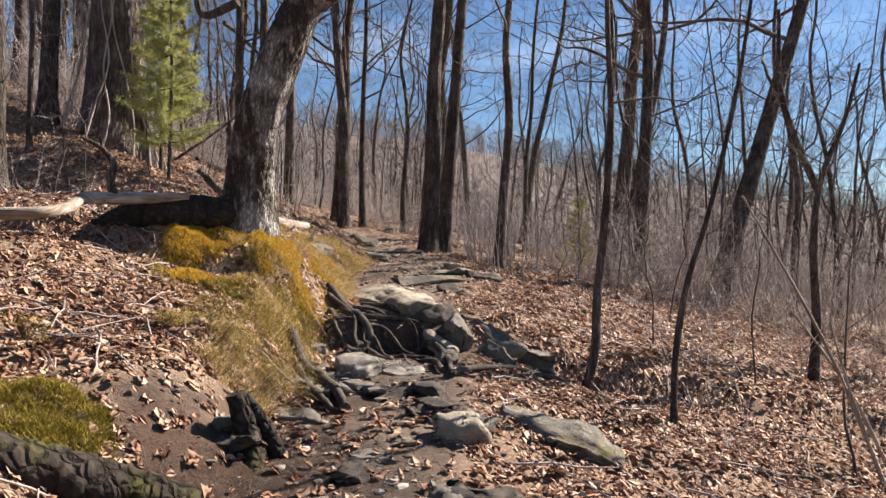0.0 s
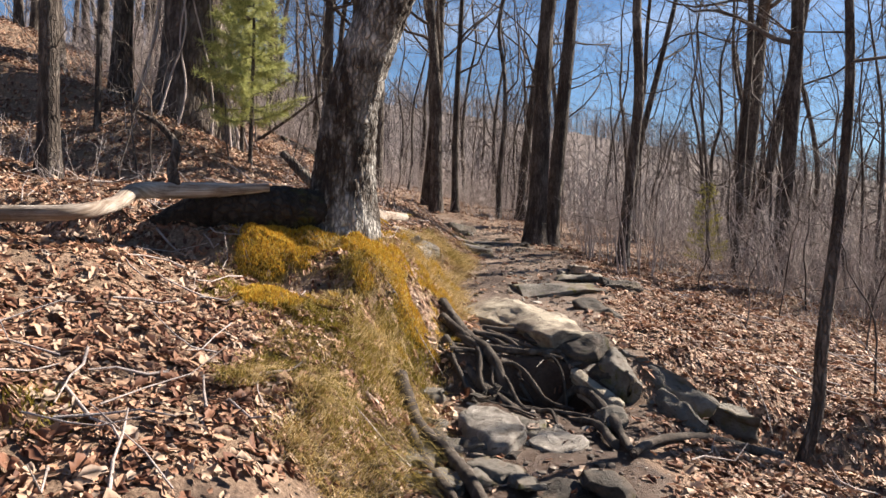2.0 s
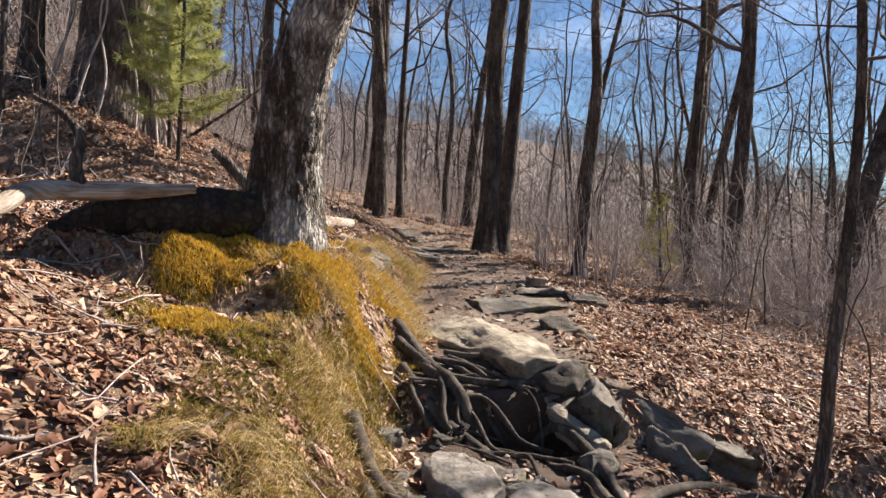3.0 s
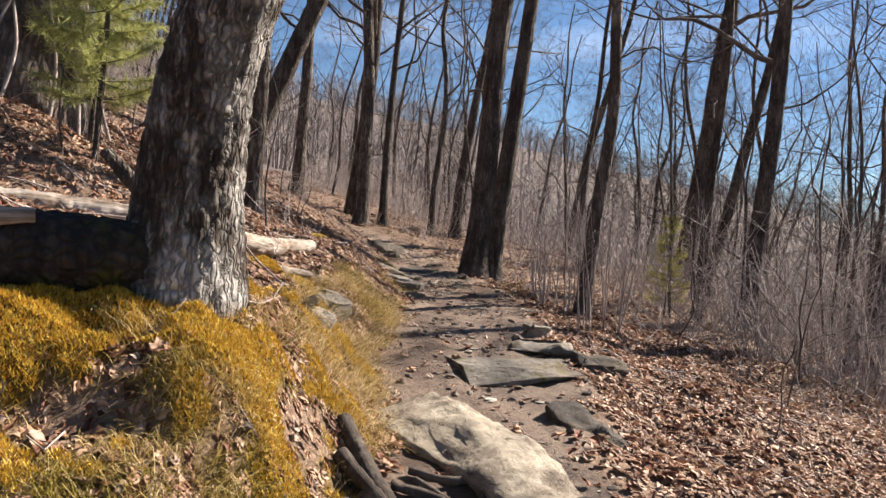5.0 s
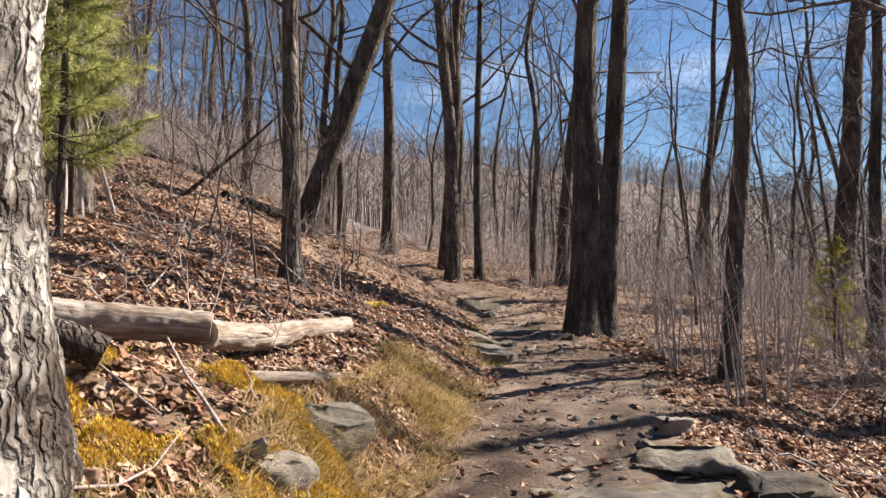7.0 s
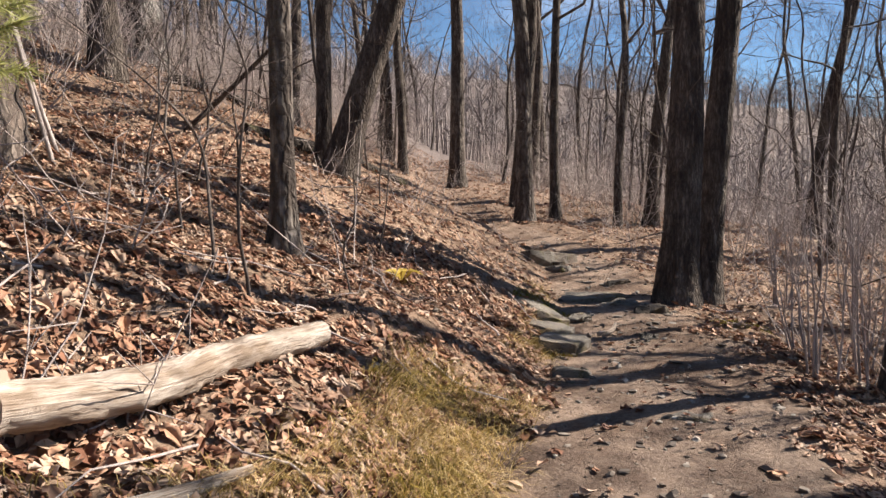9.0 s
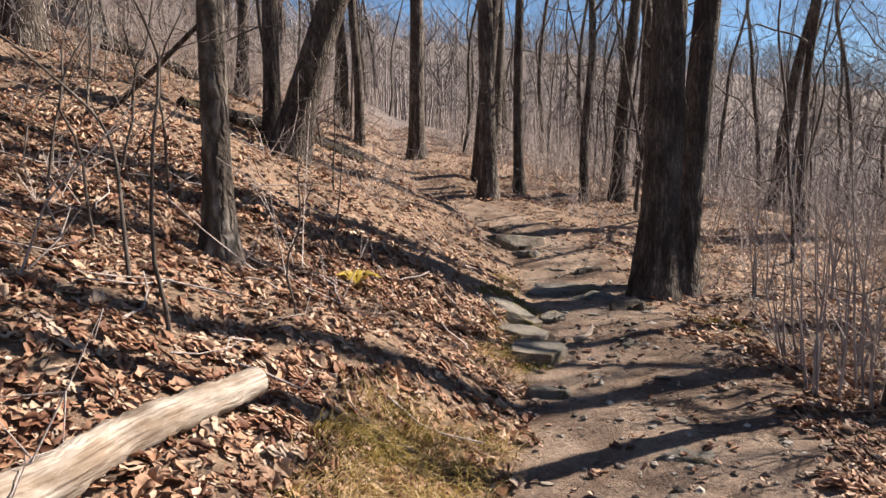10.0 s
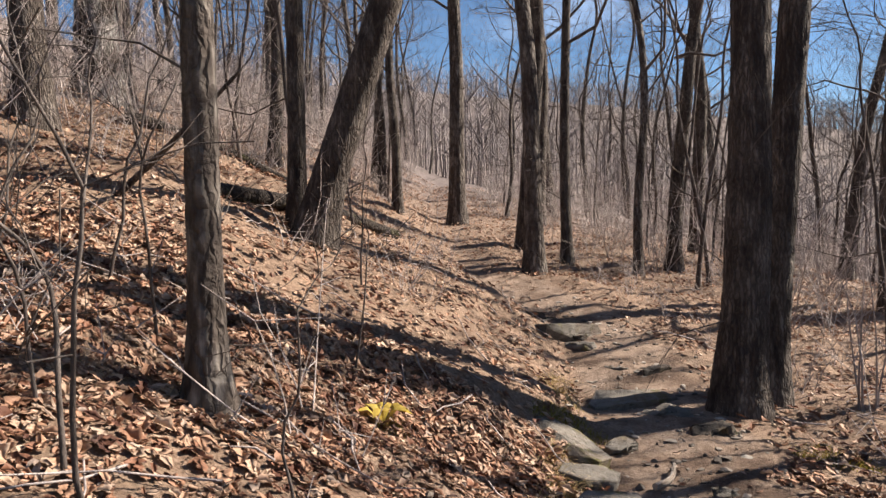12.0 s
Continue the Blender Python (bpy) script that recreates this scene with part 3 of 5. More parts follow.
# saplings on the downhill edge
sap_path = ((0, 0, 0), (0.16, 0.02, 0.10), (0.27, 0.03, 0.32), (0.31, 0.03, 0.8), (0.40, 0.05, 1.7), (0.45, 0.08, 2.4), (0.42, 0.1, 3.4), (0.5, 0.1, 5.5))
tree(1.08, 6.55, "young tree with a crooked base at the path's lower edge", tree_meshes(41, 5.5, 0.042, path=sap_path, sides=14, rings=90, rough=0.002, flare=0.3, first=0.42, limbs=9, kids=(4, 3, 0), limb_len=0.3), "sapling")
sap_path = ((0, 0, 0), (0.02, 0.02, 0.6), (0.1, 0.03, 1.1), (0.28, 0.03, 1.7), (0.5, 0.05, 2.6), (0.75, 0.08, 4.2))
tree(1.82, 5.75, "thin leaning sapling rising from the leaf-covered slope", tree_meshes(42, 4.2, 0.028, path=sap_path, sides=12, rings=60, rough=0.002, flare=0.3, first=0.4, limbs=9, kids=(4, 3, 0), limb_len=0.3), "sapling")

for k, (x, y, h, r) in enumerate(((-2.57, 11.27, 1.9, 0.011), (-2.34, 12.0, 1.1, 0.008), (-3.45, 11.95, 1.6, 0.010), (-3.63, 12.97, 1.8, 0.011), (-3.9, 12.1, 1.5, 0.009), (-4.4, 13.4, 2.1, 0.013), (-2.9, 13.9, 1.3, 0.008), (-5.3, 14.2, 2.4, 0.014), (-4.1, 10.3, 1.7, 0.010), (-4.9, 9.6, 2.0, 0.012), (-3.4, 15.4, 1.8, 0.010), (-5.6, 12.6, 2.2, 0.013), (-4.6, 8.7, 1.4, 0.009), (-4.0, 8.3, 1.8, 0.010), (1.6, 9.2, 1.2, 0.008), (2.2, 7.6, 1.6, 0.010), (2.9, 9.4, 2.0, 0.011), (3.2, 5.6, 2.2, 0.013), (2.6, 11.0, 1.8, 0.010), (2.0, 12.4, 1.7, 0.010), (3.6, 12.8, 2.4, 0.014), (3.0, 7.0, 1.9, 0.011))):
    tree(x, y, "spindly leafless sapling in the leaf litter", tree_meshes(200 + k, h, r, crook=0.25, sides=6, rings=14, flare=0.1, first=0.25, limbs=6, kids=(3, 2, 0), depth=1, limb_len=0.35, bark=TWIG), "sapling", "thin saplings in the leaf litter")

# the woods around
rng = np.random.default_rng(77)
HERO = np.array(((-2.02, 7.55), (-0.33, 15.92), (1.0, 13.35), (-3.1, 12.62), (-3.0, 22.1), (-4.05, 16.2), (-5.28, 11.7), (5.85, 24.7), (4.8, 20.05), (4.48, 16.65), (6.2, 15.8), (-0.65, 24.6), (-9.4, 19.2)))
TEMPLATES = [tree_meshes(60 + k, h, r, lean=(ln, 0.02), crook=0.85, sides=9, rings=26, first=0.2, limbs=11, kids=(6, 4, 0), spurs=6, bark=(BARK_GREY, BARK_SMOOTH)[k % 2]) for k, (h, r, ln) in enumerate(((15, 0.14, 0.02), (13, 0.10, 0.05), (17, 0.19, 0.0), (11, 0.07, 0.04), (14, 0.12, -0.02), (12, 0.085, 0.07)))]
LABELS = ("tall bare tree with grey bark in the woods", "slim bare tree leaning a little in the woods", "thick bare tree with dark bark in the woods", "young thin bare tree in the woods", "bare tree with pale grey bark in the woods", "thin crooked bare tree in the woods")
spots = []
while len(spots) < 88:
    y = 14 + 46 * rng.random() ** 1.2
    x = rng.uniform(-0.62, 0.68) * y + (-2 if y < 30 else 0)
    left, right = edges(np.array([x]), np.array([y]))
    if max(left[0], right[0]) < 0.8 or np.min(np.hypot(*(HERO - (x, y)).T)) < 1.3 or any(math.hypot(x - a, y - b) < 1.3 for a, b in spots):
        continue
    if (y < 22 and -9 < x < 9) or (x > 0.04 * y and rng.random() < 0.72):
        continue
    spots.append((x, y))
spots += [(-9.5, 12.0), (-8.6, 9.0), (10.5, 13.0), (9.0, 18.5), (-7.0, 3.0), (-6.0, -2.0), (5.0, -3.0), (13, 20)]
for k, (x, y) in enumerate(spots):
    i = k % 6
    tree(x, y, LABELS[i], TEMPLATES[i], group="trees of the surrounding woods", scale=rng.uniform(0.75, 1.15), turn=rng.uniform(0, 6.28) if i in (0, 2, 4) else rng.uniform(-0.6, 0.6))

SPREADING = [tree_meshes(120 + k, h, r, lean=(ln, 0.0), crook=0.9, sides=8, rings=24, first=0.24, limbs=9, kids=(8, 6, 0), limb_len=0.5, spurs=4, bark=BARK_GREY) for k, (h, r, ln) in enumerate(((12, 0.11, 0.06), (10, 0.08, 0.12), (13, 0.13, 0.02), (11, 0.09, 0.18)))]
downhill = []
while len(downhill) < 18:
    y = 29 + 32 * rng.random() ** 1.2
    x = rng.uniform(0.06, 0.62) * y + 1
    if np.min(np.hypot(*(HERO - (x, y)).T)) < 1.5 or any(math.hypot(x - a, y - b) < 1.9 for a, b in downhill):
        continue
    downhill.append((x, y))
for k, (x, y) in enumerate(downhill):
    tree(x, y, "bare tree with wide-spread crooked limbs on the lower slope", SPREADING[k % 4], group="spreading trees down the slope", scale=rng.uniform(0.8, 1.15), turn=rng.uniform(-0.7, 0.7))

forked = tree(4.05, 8.0, "forked crooked tree on the leafy lower slope", tree_meshes(140, 3.6, 0.055, path=((0, 0, 0), (0.05, 0, 0.8), (0.02, 0, 1.6), (0.10, 0, 2.3), (0.40, 0.05, 3.0), (0.58, 0.1, 3.6)), sides=12, rings=50, rough=0.003, flare=0.4, first=0.6, limbs=9, kids=(5, 3, 0), limb_len=0.4))
g = Geo()
tube(g, spline(((0.06, 0, 2.2), (-0.12, 0, 2.6), (-0.30, 0.05, 3.2), (-0.32, 0.1, 4.2)), 20), np.linspace(0.045, 0.02, 20), 8)
part("limb", g, BARK_GREY, forked)


THIN = [tree_meshes(90 + k, h, r, lean=(ln, 0.0), crook=0.4, sides=6, rings=18, first=0.15, limbs=10, kids=(4, 3, 0), limb_len=0.4, bark=TWIG) for k, (h, r, ln) in enumerate(((6, 0.035, 0.05), (5, 0.028, 0.1), (7, 0.045, 0.0), (4, 0.022, -0.05)))]
thin = []
while len(thin) < 95:
    y = 15 + 26 * rng.random() ** 1.3
    x = rng.uniform(-0.6, 0.66) * y
    left, right = edges(np.array([x]), np.array([y]))
    if max(left[0] - 1.0, right[0] - 0.8) < 0 or (left[0] > 0 and y < 17 and x > -6) or np.min(np.hypot(*(HERO - (x, y)).T)) < 0.5:
        continue
    thin.append((x, y))
thin = [(x, y) for x, y in thin if y > 17 or x < 0 or x > 2.5]
for k, (x, y) in enumerate(thin):
    tree(x, y, ("thin crooked understorey tree with fine twigs", "slender bent understorey tree with fine twigs")[k % 2], THIN[k % 4], "small_tree", "understorey trees of the woods", rng.uniform(0.7, 1.25), rng.uniform(0, 6.28))


def far_woods():
    """Thin bare trees that cover the far slopes and the ridge."""
    rng = np.random.default_rng(5)
    protos = []
    for k in range(12):
        g = Geo()
        h = 5.0 + 3.5 * rng.random()
        tube(g, spline(((0, 0, -0.5), (rng.normal(0, 0.2), 0, h * 0.4), (rng.normal(0, 0.5), 0, h)), 4), (0.10, 0.08, 0.05, 0.02), 3, cap=False)
        for c in range(7):
            z = h * rng.uniform(0.2, 0.98)
            a = rng.uniform(0, 6.28)
            ln = h * rng.uniform(0.15, 0.32)
            p = np.array((0, 0, z))
            q = p + ln * np.array((math.cos(a) * 0.7, math.sin(a) * 0.7, rng.uniform(0.1, 0.9)))
            w = q + ln * 0.6 * np.array((math.cos(a + 1) * 0.5, math.sin(a + 1) * 0.5, 0.8))
            tube(g, (p, w), (0.055, 0.02), 3, cap=False)
        protos.append((np.concatenate(g.v), np.concatenate(g.f)))
    g = Geo()
    count = 0
    while count < 5600:
        y = 52 + 132 * rng.random()
        x = rng.uniform(-0.75, 0.85) * y
        v, f = protos[count % 12]
        a, s = rng.uniform(0, 6.28), rng.uniform(0.55, 1.1) * 0.9
        w = v @ np.array(((math.cos(a), math.sin(a), 0), (-math.sin(a), math.cos(a), 0), (0, 0, 1))) * s
        z = float(height(np.array([x]), np.array([y]), False)[0])
        g.add(w + (x, y, z), f)
        count += 1
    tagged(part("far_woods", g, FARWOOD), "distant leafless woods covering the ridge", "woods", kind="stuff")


far_woods()


# ---- undergrowth ----
def shrub_proto(rng, h, stems, twigs, spread=0.45):
    g = Geo()
    for _ in range(stems):
        a = rng.uniform(0, 6.28)
        sp = spread * rng.uniform(0.3, 1.5)
        d = np.array((math.cos(a) * sp, math.sin(a) * sp, 1.0))
        b = np.array((math.cos(a) * 0.08, math.sin(a) * 0.08, -0.05))
        hh = h * rng.uniform(0.45, 1.1)
        p1 = b + d * hh * 0.5 + rng.normal(0, 0.10, 3) * h
        p2 = p1 + (d + rng.normal(0, 0.45, 3)) * hh * 0.5
        pts = spline((b, p1, p2), 4)
        tube(g, pts, np.linspace(0.0065, 0.0025, 4) * (0.6 + 0.4 * h), 3, cap=False)
        for _ in range(twigs):
            k = rng.integers(1, 4)
            e = pts[k] + rng.normal(0, 0.5, 3) * h * 0.34 + np.array((0, 0, 0.10 * h))
            tube(g, (pts[k], e), (0.0034, 0.0014), 3, cap=False)
    return np.concatenate(g.v), np.concatenate(g.f)


def scatter(g, protos, spots, rng, smin=0.7, smax=1.3):
    xs = np.array(spots)
    zs = height(xs[:, 0], xs[:, 1])
    for (x, y), z in zip(spots, zs):
        v, f = protos[rng.integers(len(protos))]
        a, s = rng.uniform(0, 6.28), rng.uniform(smin, smax)
        g.add((v @ np.array(((math.cos(a), math.sin(a), 0), (-math.sin(a), math.cos(a), 0), (0, 0, 1)))) * s + (x, y, z), f)


def undergrowth():
    rng = np.random.default_rng(9)
    tall = [shrub_proto(rng, rng.uniform(0.9, 2.0), 5, 8) for _ in range(10)]
    low = [shrub_proto(rng, rng.uniform(0.3, 0.7), 4, 5, 0.6) for _ in range(8)]
    spots_t, spots_l = [], []
    while len(spots_t) < 1650:
        y = 13 + 47 * rng.random() ** 1.35
        x = rng.uniform(-0.6, 0.8) * y
        left, right = edges(np.array([x]), np.array([y]))
        if right[0] > (2.6 if y < 26 else 1.0) or (left[0] > 1.2 and (y > 23 or (x < -6.5 and y > 13))):
            spots_t.append((x, y))
    while len(spots_l) < 750:
        y = 3 + 38 * rng.random() ** 1.2
        x = rng.uniform(-9, 9) * (0.6 + min(y, 30) / 30)
        left, right = edges(np.array([x]), np.array([y]))
        if max(left[0] - (1.6 if y < 9 else 0.9), right[0] - (1.8 if y < 12 else 0.5)) > 0 and (y > 9 or x > 0 or x < -3.6):
            spots_l.append((x, y))
    g = Geo()
    scatter(g, tall, spots_t, rng)
    scatter(g, low, spots_l, rng)
    tagged(part("undergrowth", g, BRUSH), "tangled leafless grey-brown brush under the trees", "brush", kind="stuff")


undergrowth()


# ---- leaf litter ----
def leaf_proto(lobed=True):
    """Half outlines of a leaf mirrored about its rib, as triangles."""
    if lobed:
        half = ((0.0, 0.0), (0.30, 0.17), (0.21, 0.36), (0.41, 0.58), (0.25, 0.82), (0.0, 1.0))
    elif lobed is None:
        half = ((0.0, 0.0), (0.31, 0.22), (0.33, 0.62), (0.0, 1.0))
    else:
        half = ((0.0, 0.0), (0.38, 0.5), (0.0, 1.0))
    n = len(half)
    v = [(0, t[1] - 0.5, 0) for t in half] + [(t[0], t[1] - 0.5, 0.0) for t in half[1:-1]] + [(-t[0], t[1] - 0.5, 0.0) for t in half[1:-1]]
    f = []
    for side in (n - 1, 2 * n - 3):
        f += [(0, side + 1, 1), (n - 2, side + n - 2, n - 1)]
        for k in range(1, n - 2):
            f += [(k, side + k, side + k + 1), (k, side + k + 1, k + 1)]
    return np.array(v, float), np.array(f)


def leaves(name, count, rng, sample, lobed, size, lift, label):
    v, f = leaf_proto(lobed)
    xy = sample(count)
    n = len(xy)
    x, y = xy[:, 0], xy[:, 1]
    e = 0.06
    z = height(x, y)
    sx, sy = (height(x + e, y) - z) / e, (height(x, y + e) - z) / e
    s = rng.uniform(*size, n)
    cup, curl = rng.normal(0.10, 0.26, n), rng.normal(0.0, 0.4, n)
    P = np.repeat(v[None], n, 0)
    P[:, :, 2] = cup[:, None] * np.abs(P[:, :, 0]) + curl[:, None] * (P[:, :, 1] ** 2 - 0.1)
    P[:, :, 2] += rng.normal(0, 0.035, P.shape[:2])
    P[:, :, :2] += rng.normal(0, 0.035, P.shape[:2] + (2,))
    P *= s[:, None, None]
    a = rng.uniform(0, 2 * math.pi, n)
    tx, ty = rng.normal(0, 0.24, n), rng.normal(0, 0.24, n)
    ca, sa = np.cos(a)[:, None], np.sin(a)[:, None]
    X = P[:, :, 0] * ca - P[:, :, 1] * sa
    Y = P[:, :, 0] * sa + P[:, :, 1] * ca
    flat = (1 / np.sqrt(1 + (sx + tx) ** 2 + (sy + ty) ** 2))[:, None]
    X, Y = X * flat, Y * flat
    Z = P[:, :, 2] + X * (sx + tx)[:, None] + Y * (sy + ty)[:, None]
    W = np.stack((X + x[:, None], Y + y[:, None], Z + (z + rng.uniform(0.004, lift, n))[:, None]), -1)
    F = f[None] + (np.arange(n) * len(v))[:, None, None]
    g = Geo()
    g.add(W.reshape(-1, 3), F.reshape(-1, f.shape[1]))
    return tagged(part(name, g, LEAF, smooth=True), label, "leaf litter", kind="stuff")


def sampler(rng, x0, x1, y0, y1, power=1.0, ahead=True):
    def draw(count):
        out = []
        got = 0
        while got < count:
            y = y0 + (y1 - y0) * rng.random(40000) ** power
            x = rng.uniform(x0, x1, 40000)
            m = off_path(x, y)
            keep = 0.028 + 0.16 * sstep(5.6, 4.4, y) + 0.75 * sstep(18, 26, y) + 0.08 * np.exp(-(((y - 6.4) / 0.9) ** 2))
            keep = keep + (1 - keep) * sstep(-0.15, 0.25, m + 0.2 * vnoise(x * 4, y * 4, seed=21))
            keep *= 1 - 0.72 * sstep(0.5, 0.74, in_moss(x, y))
            keep *= 0.55 + 0.45 * sstep(-0.5, 0.2, vnoise(x * 1.1, y * 1.1, seed=22))
            wide = np.abs(x) > 0.85 * y + 2
            keep *= np.where(wide if ahead else ~wide & (y > 2.4), 0, 1)
            ok = rng.random(40000) < keep
            out.append(np.stack((x[ok], y[ok]), -1))
            got += int(ok.sum())
        return np.concatenate(out)[:count]
    return draw


rng = np.random.default_rng(31)
leaves("leaf_litter", 25000, rng, sampler(rng, -5.2, 2.8, 2.4, 14.5), True, (0.045, 0.11), 0.032, "curled tan and russet oak leaves covering the bank")
leaves("leaf_litter", 42000, rng, sampler(rng, -5.2, 2.8, 2.4, 14.5), None, (0.025, 0.065), 0.024, "small brown fallen leaves among the oak leaves")
leaves("leaf_litter", 56000, rng, sampler(rng, -14, 9, 13.5, 42, 1.6), False, (0.06, 0.10), 0.06, "brown fallen leaves spread over the wooded slope")
leaves("leaf_litter", 26000, rng, sampler(rng, 2.6, 9.5, 2, 14), False, (0.055, 0.095), 0.05, "brown fallen leaves on the downhill slope")
leaves("leaf_litter", 12000, rng, sampler(rng, -9.5, -5.0, 5, 14), False, (0.055, 0.095), 0.05, "brown fallen leaves high on the bank")
leaves("leaf_litter", 14000, rng, sampler(rng, -8, 8, -5, 6, ahead=False), False, (0.06, 0.10), 0.05, "brown fallen leaves on the ground behind the start")


# ---- moss and dry grass ----
def blades(g, rng, x, y, z, length, width, droop, lean, segs=2):
    """Thin curved blades, one island each."""
    n = len(x)
    a = rng.uniform(0, 2 * math.pi, n)
    dx, dy = np.cos(a) * 0.6 + lean[0], np.sin(a) * 0.6 + lean[1]
    rows = []
    for k in range(segs + 1):
        t = k / segs
        px = x + dx * length * t
        py = y + dy * length * t
        pz = z + length * (t - droop * t * t)
        w = width * (1 - 0.85 * t) * 0.5
        rows.append(np.stack((px - np.sin(a) * w, py + np.cos(a) * w, pz), -1))
        rows.append(np.stack((px + np.sin(a) * w, py - np.cos(a) * w, pz), -1))
    V = np.stack(rows, 1)
    f = np.array([(2 * k, 2 * k + 1, 2 * k + 3, 2 * k + 2) for k in range(segs)])
    F = f[None] + (np.arange(n) * V.shape[1])[:, None, None]
    g.add(V.reshape(-1, 3), F.reshape(-1, 4))


def moss_bank():
    rng = np.random.default_rng(12)
    g, gg = Geo(), Geo()
    x, y = rng.uniform(-2.9, -0.9, 300000), rng.uniform(5.3, 10.0, 300000)
    m = in_moss(x, y)
    ok = rng.random(len(x)) < sstep(0.56, 0.72, m)
    x, y = x[ok], y[ok]
    lump = np.clip(0.5 + vnoise(x * 6, y * 6, seed=33), 0, 1) * 0.05 + np.clip(m[ok] - 0.5, 0, 0.6) * 0.12
    blades(g, rng, x, y, height(x, y) + lump - 0.015, rng.uniform(0.012, 0.034, len(x)), 0.006, 0.2, (0, 0), 1)
    x, y = rng.uniform(-2.7, -1.0, 14000), rng.uniform(5.4, 9.9, 14000)
    ok = in_moss(x, y) > 0.3
    x, y = x[ok], y[ok]
    blades(gg, rng, x, y, height(x, y), rng.uniform(0.04, 0.13, len(x)), 0.004, 0.5, (0.1, -0.1), 3)
    tagged(part("dry_grass", gg, STRAW, smooth=False), "sparse straw growing through golden moss", "grass", kind="stuff")
    tagged(part("golden_moss", g, MOSSBLADE, smooth=False), "golden-yellow haircap moss carpeting the bank", "moss", kind="stuff")


def grass_bank():
    rng = np.random.default_rng(13)
    g = Geo()
    cx, cy = rng.uniform(-2.3, -0.85, 4200), 4.6 + 12 * rng.random(4200) ** 1.4
    left, right = edges(cx, cy)
    ok = (left > 0.0) & (left < np.where(cy < 12.2, 0.6, 0.3)) & (vnoise(cx * 1.5, cy * 1.5, seed=44) > np.where(cy < 6.8, 0.15, np.where(cy < 12.2, -0.6, -0.1)))
    for x, y in zip(cx[ok], cy[ok]):
        n = 18
        px, py = x + rng.normal(0, 0.045, n), y + rng.normal(0, 0.045, n)
        blades(g, rng, px, py, height(px, py) - 0.01, rng.uniform(0.06, 0.17, n) * (1.4 if 6.4 < y < 12.2 else 1.0), 0.0045, rng.uniform(0.4, 0.9), (rng.normal(0.3, 0.3), rng.normal(-0.1, 0.3)), 3)
    for _ in range(60):
        a, d = rng.uniform(-3.3, 0.6), rng.uniform(0.32, 0.55)
        n = 22
        px, py = -2.02 + math.cos(a) * d + rng.normal(0, 0.05, n), 7.5 + math.sin(a) * d + rng.normal(0, 0.05, n)
        blades(g, rng, px, py, height(px, py) - 0.01, rng.uniform(0.06, 0.22, n), 0.004, rng.uniform(0.2, 0.6), (rng.normal(0, 0.3), rng.normal(-0.2, 0.3)), 3)
    tagged(part("dry_grass", g, STRAW, smooth=False), "straw-coloured dry grass hanging over the bank", "grass", kind="stuff")


def tussocks():
    """Olive and straw tussocks that hang over the foot of the bank."""
    rng = np.random.default_rng(14)
    g, pale = Geo(), Geo()
    for k in range(36):
        y = rng.uniform(4.7, 6.9) if k < 26 else rng.uniform(10.4, 12.0)
        x = float(trail_x(y) - trail_w(y)) - rng.uniform(0.05, 0.8 if k < 26 else 0.5)
        n = 170
        a, d = rng.uniform(0, 6.28, n), rng.uniform(0.08, 0.2) * np.sqrt(rng.random(n))
        px, py = x + np.cos(a) * d, y + np.sin(a) * d
        z = height(px, py) + 0.07 * (1 - (d / 0.2) ** 2) - 0.02
        blades(pale if k % 3 == 0 else g, rng, px, py, z, rng.uniform(0.07, 0.24, n), 0.0042, rng.uniform(0.7, 1.15), (rng.normal(0.3, 0.3), rng.normal(-0.25, 0.3)), 3)
    tagged(part("grass_tussocks", pale, STRAW, smooth=False), "pale straw tussocks drooping over the bank", "grass", kind="stuff")
    tagged(part("grass_tussocks", g, OLIVESTRAW, smooth=False), "olive and straw grass tussocks at the bank's foot", "grass", kind="stuff")


moss_bank()
grass_bank()
tussocks()


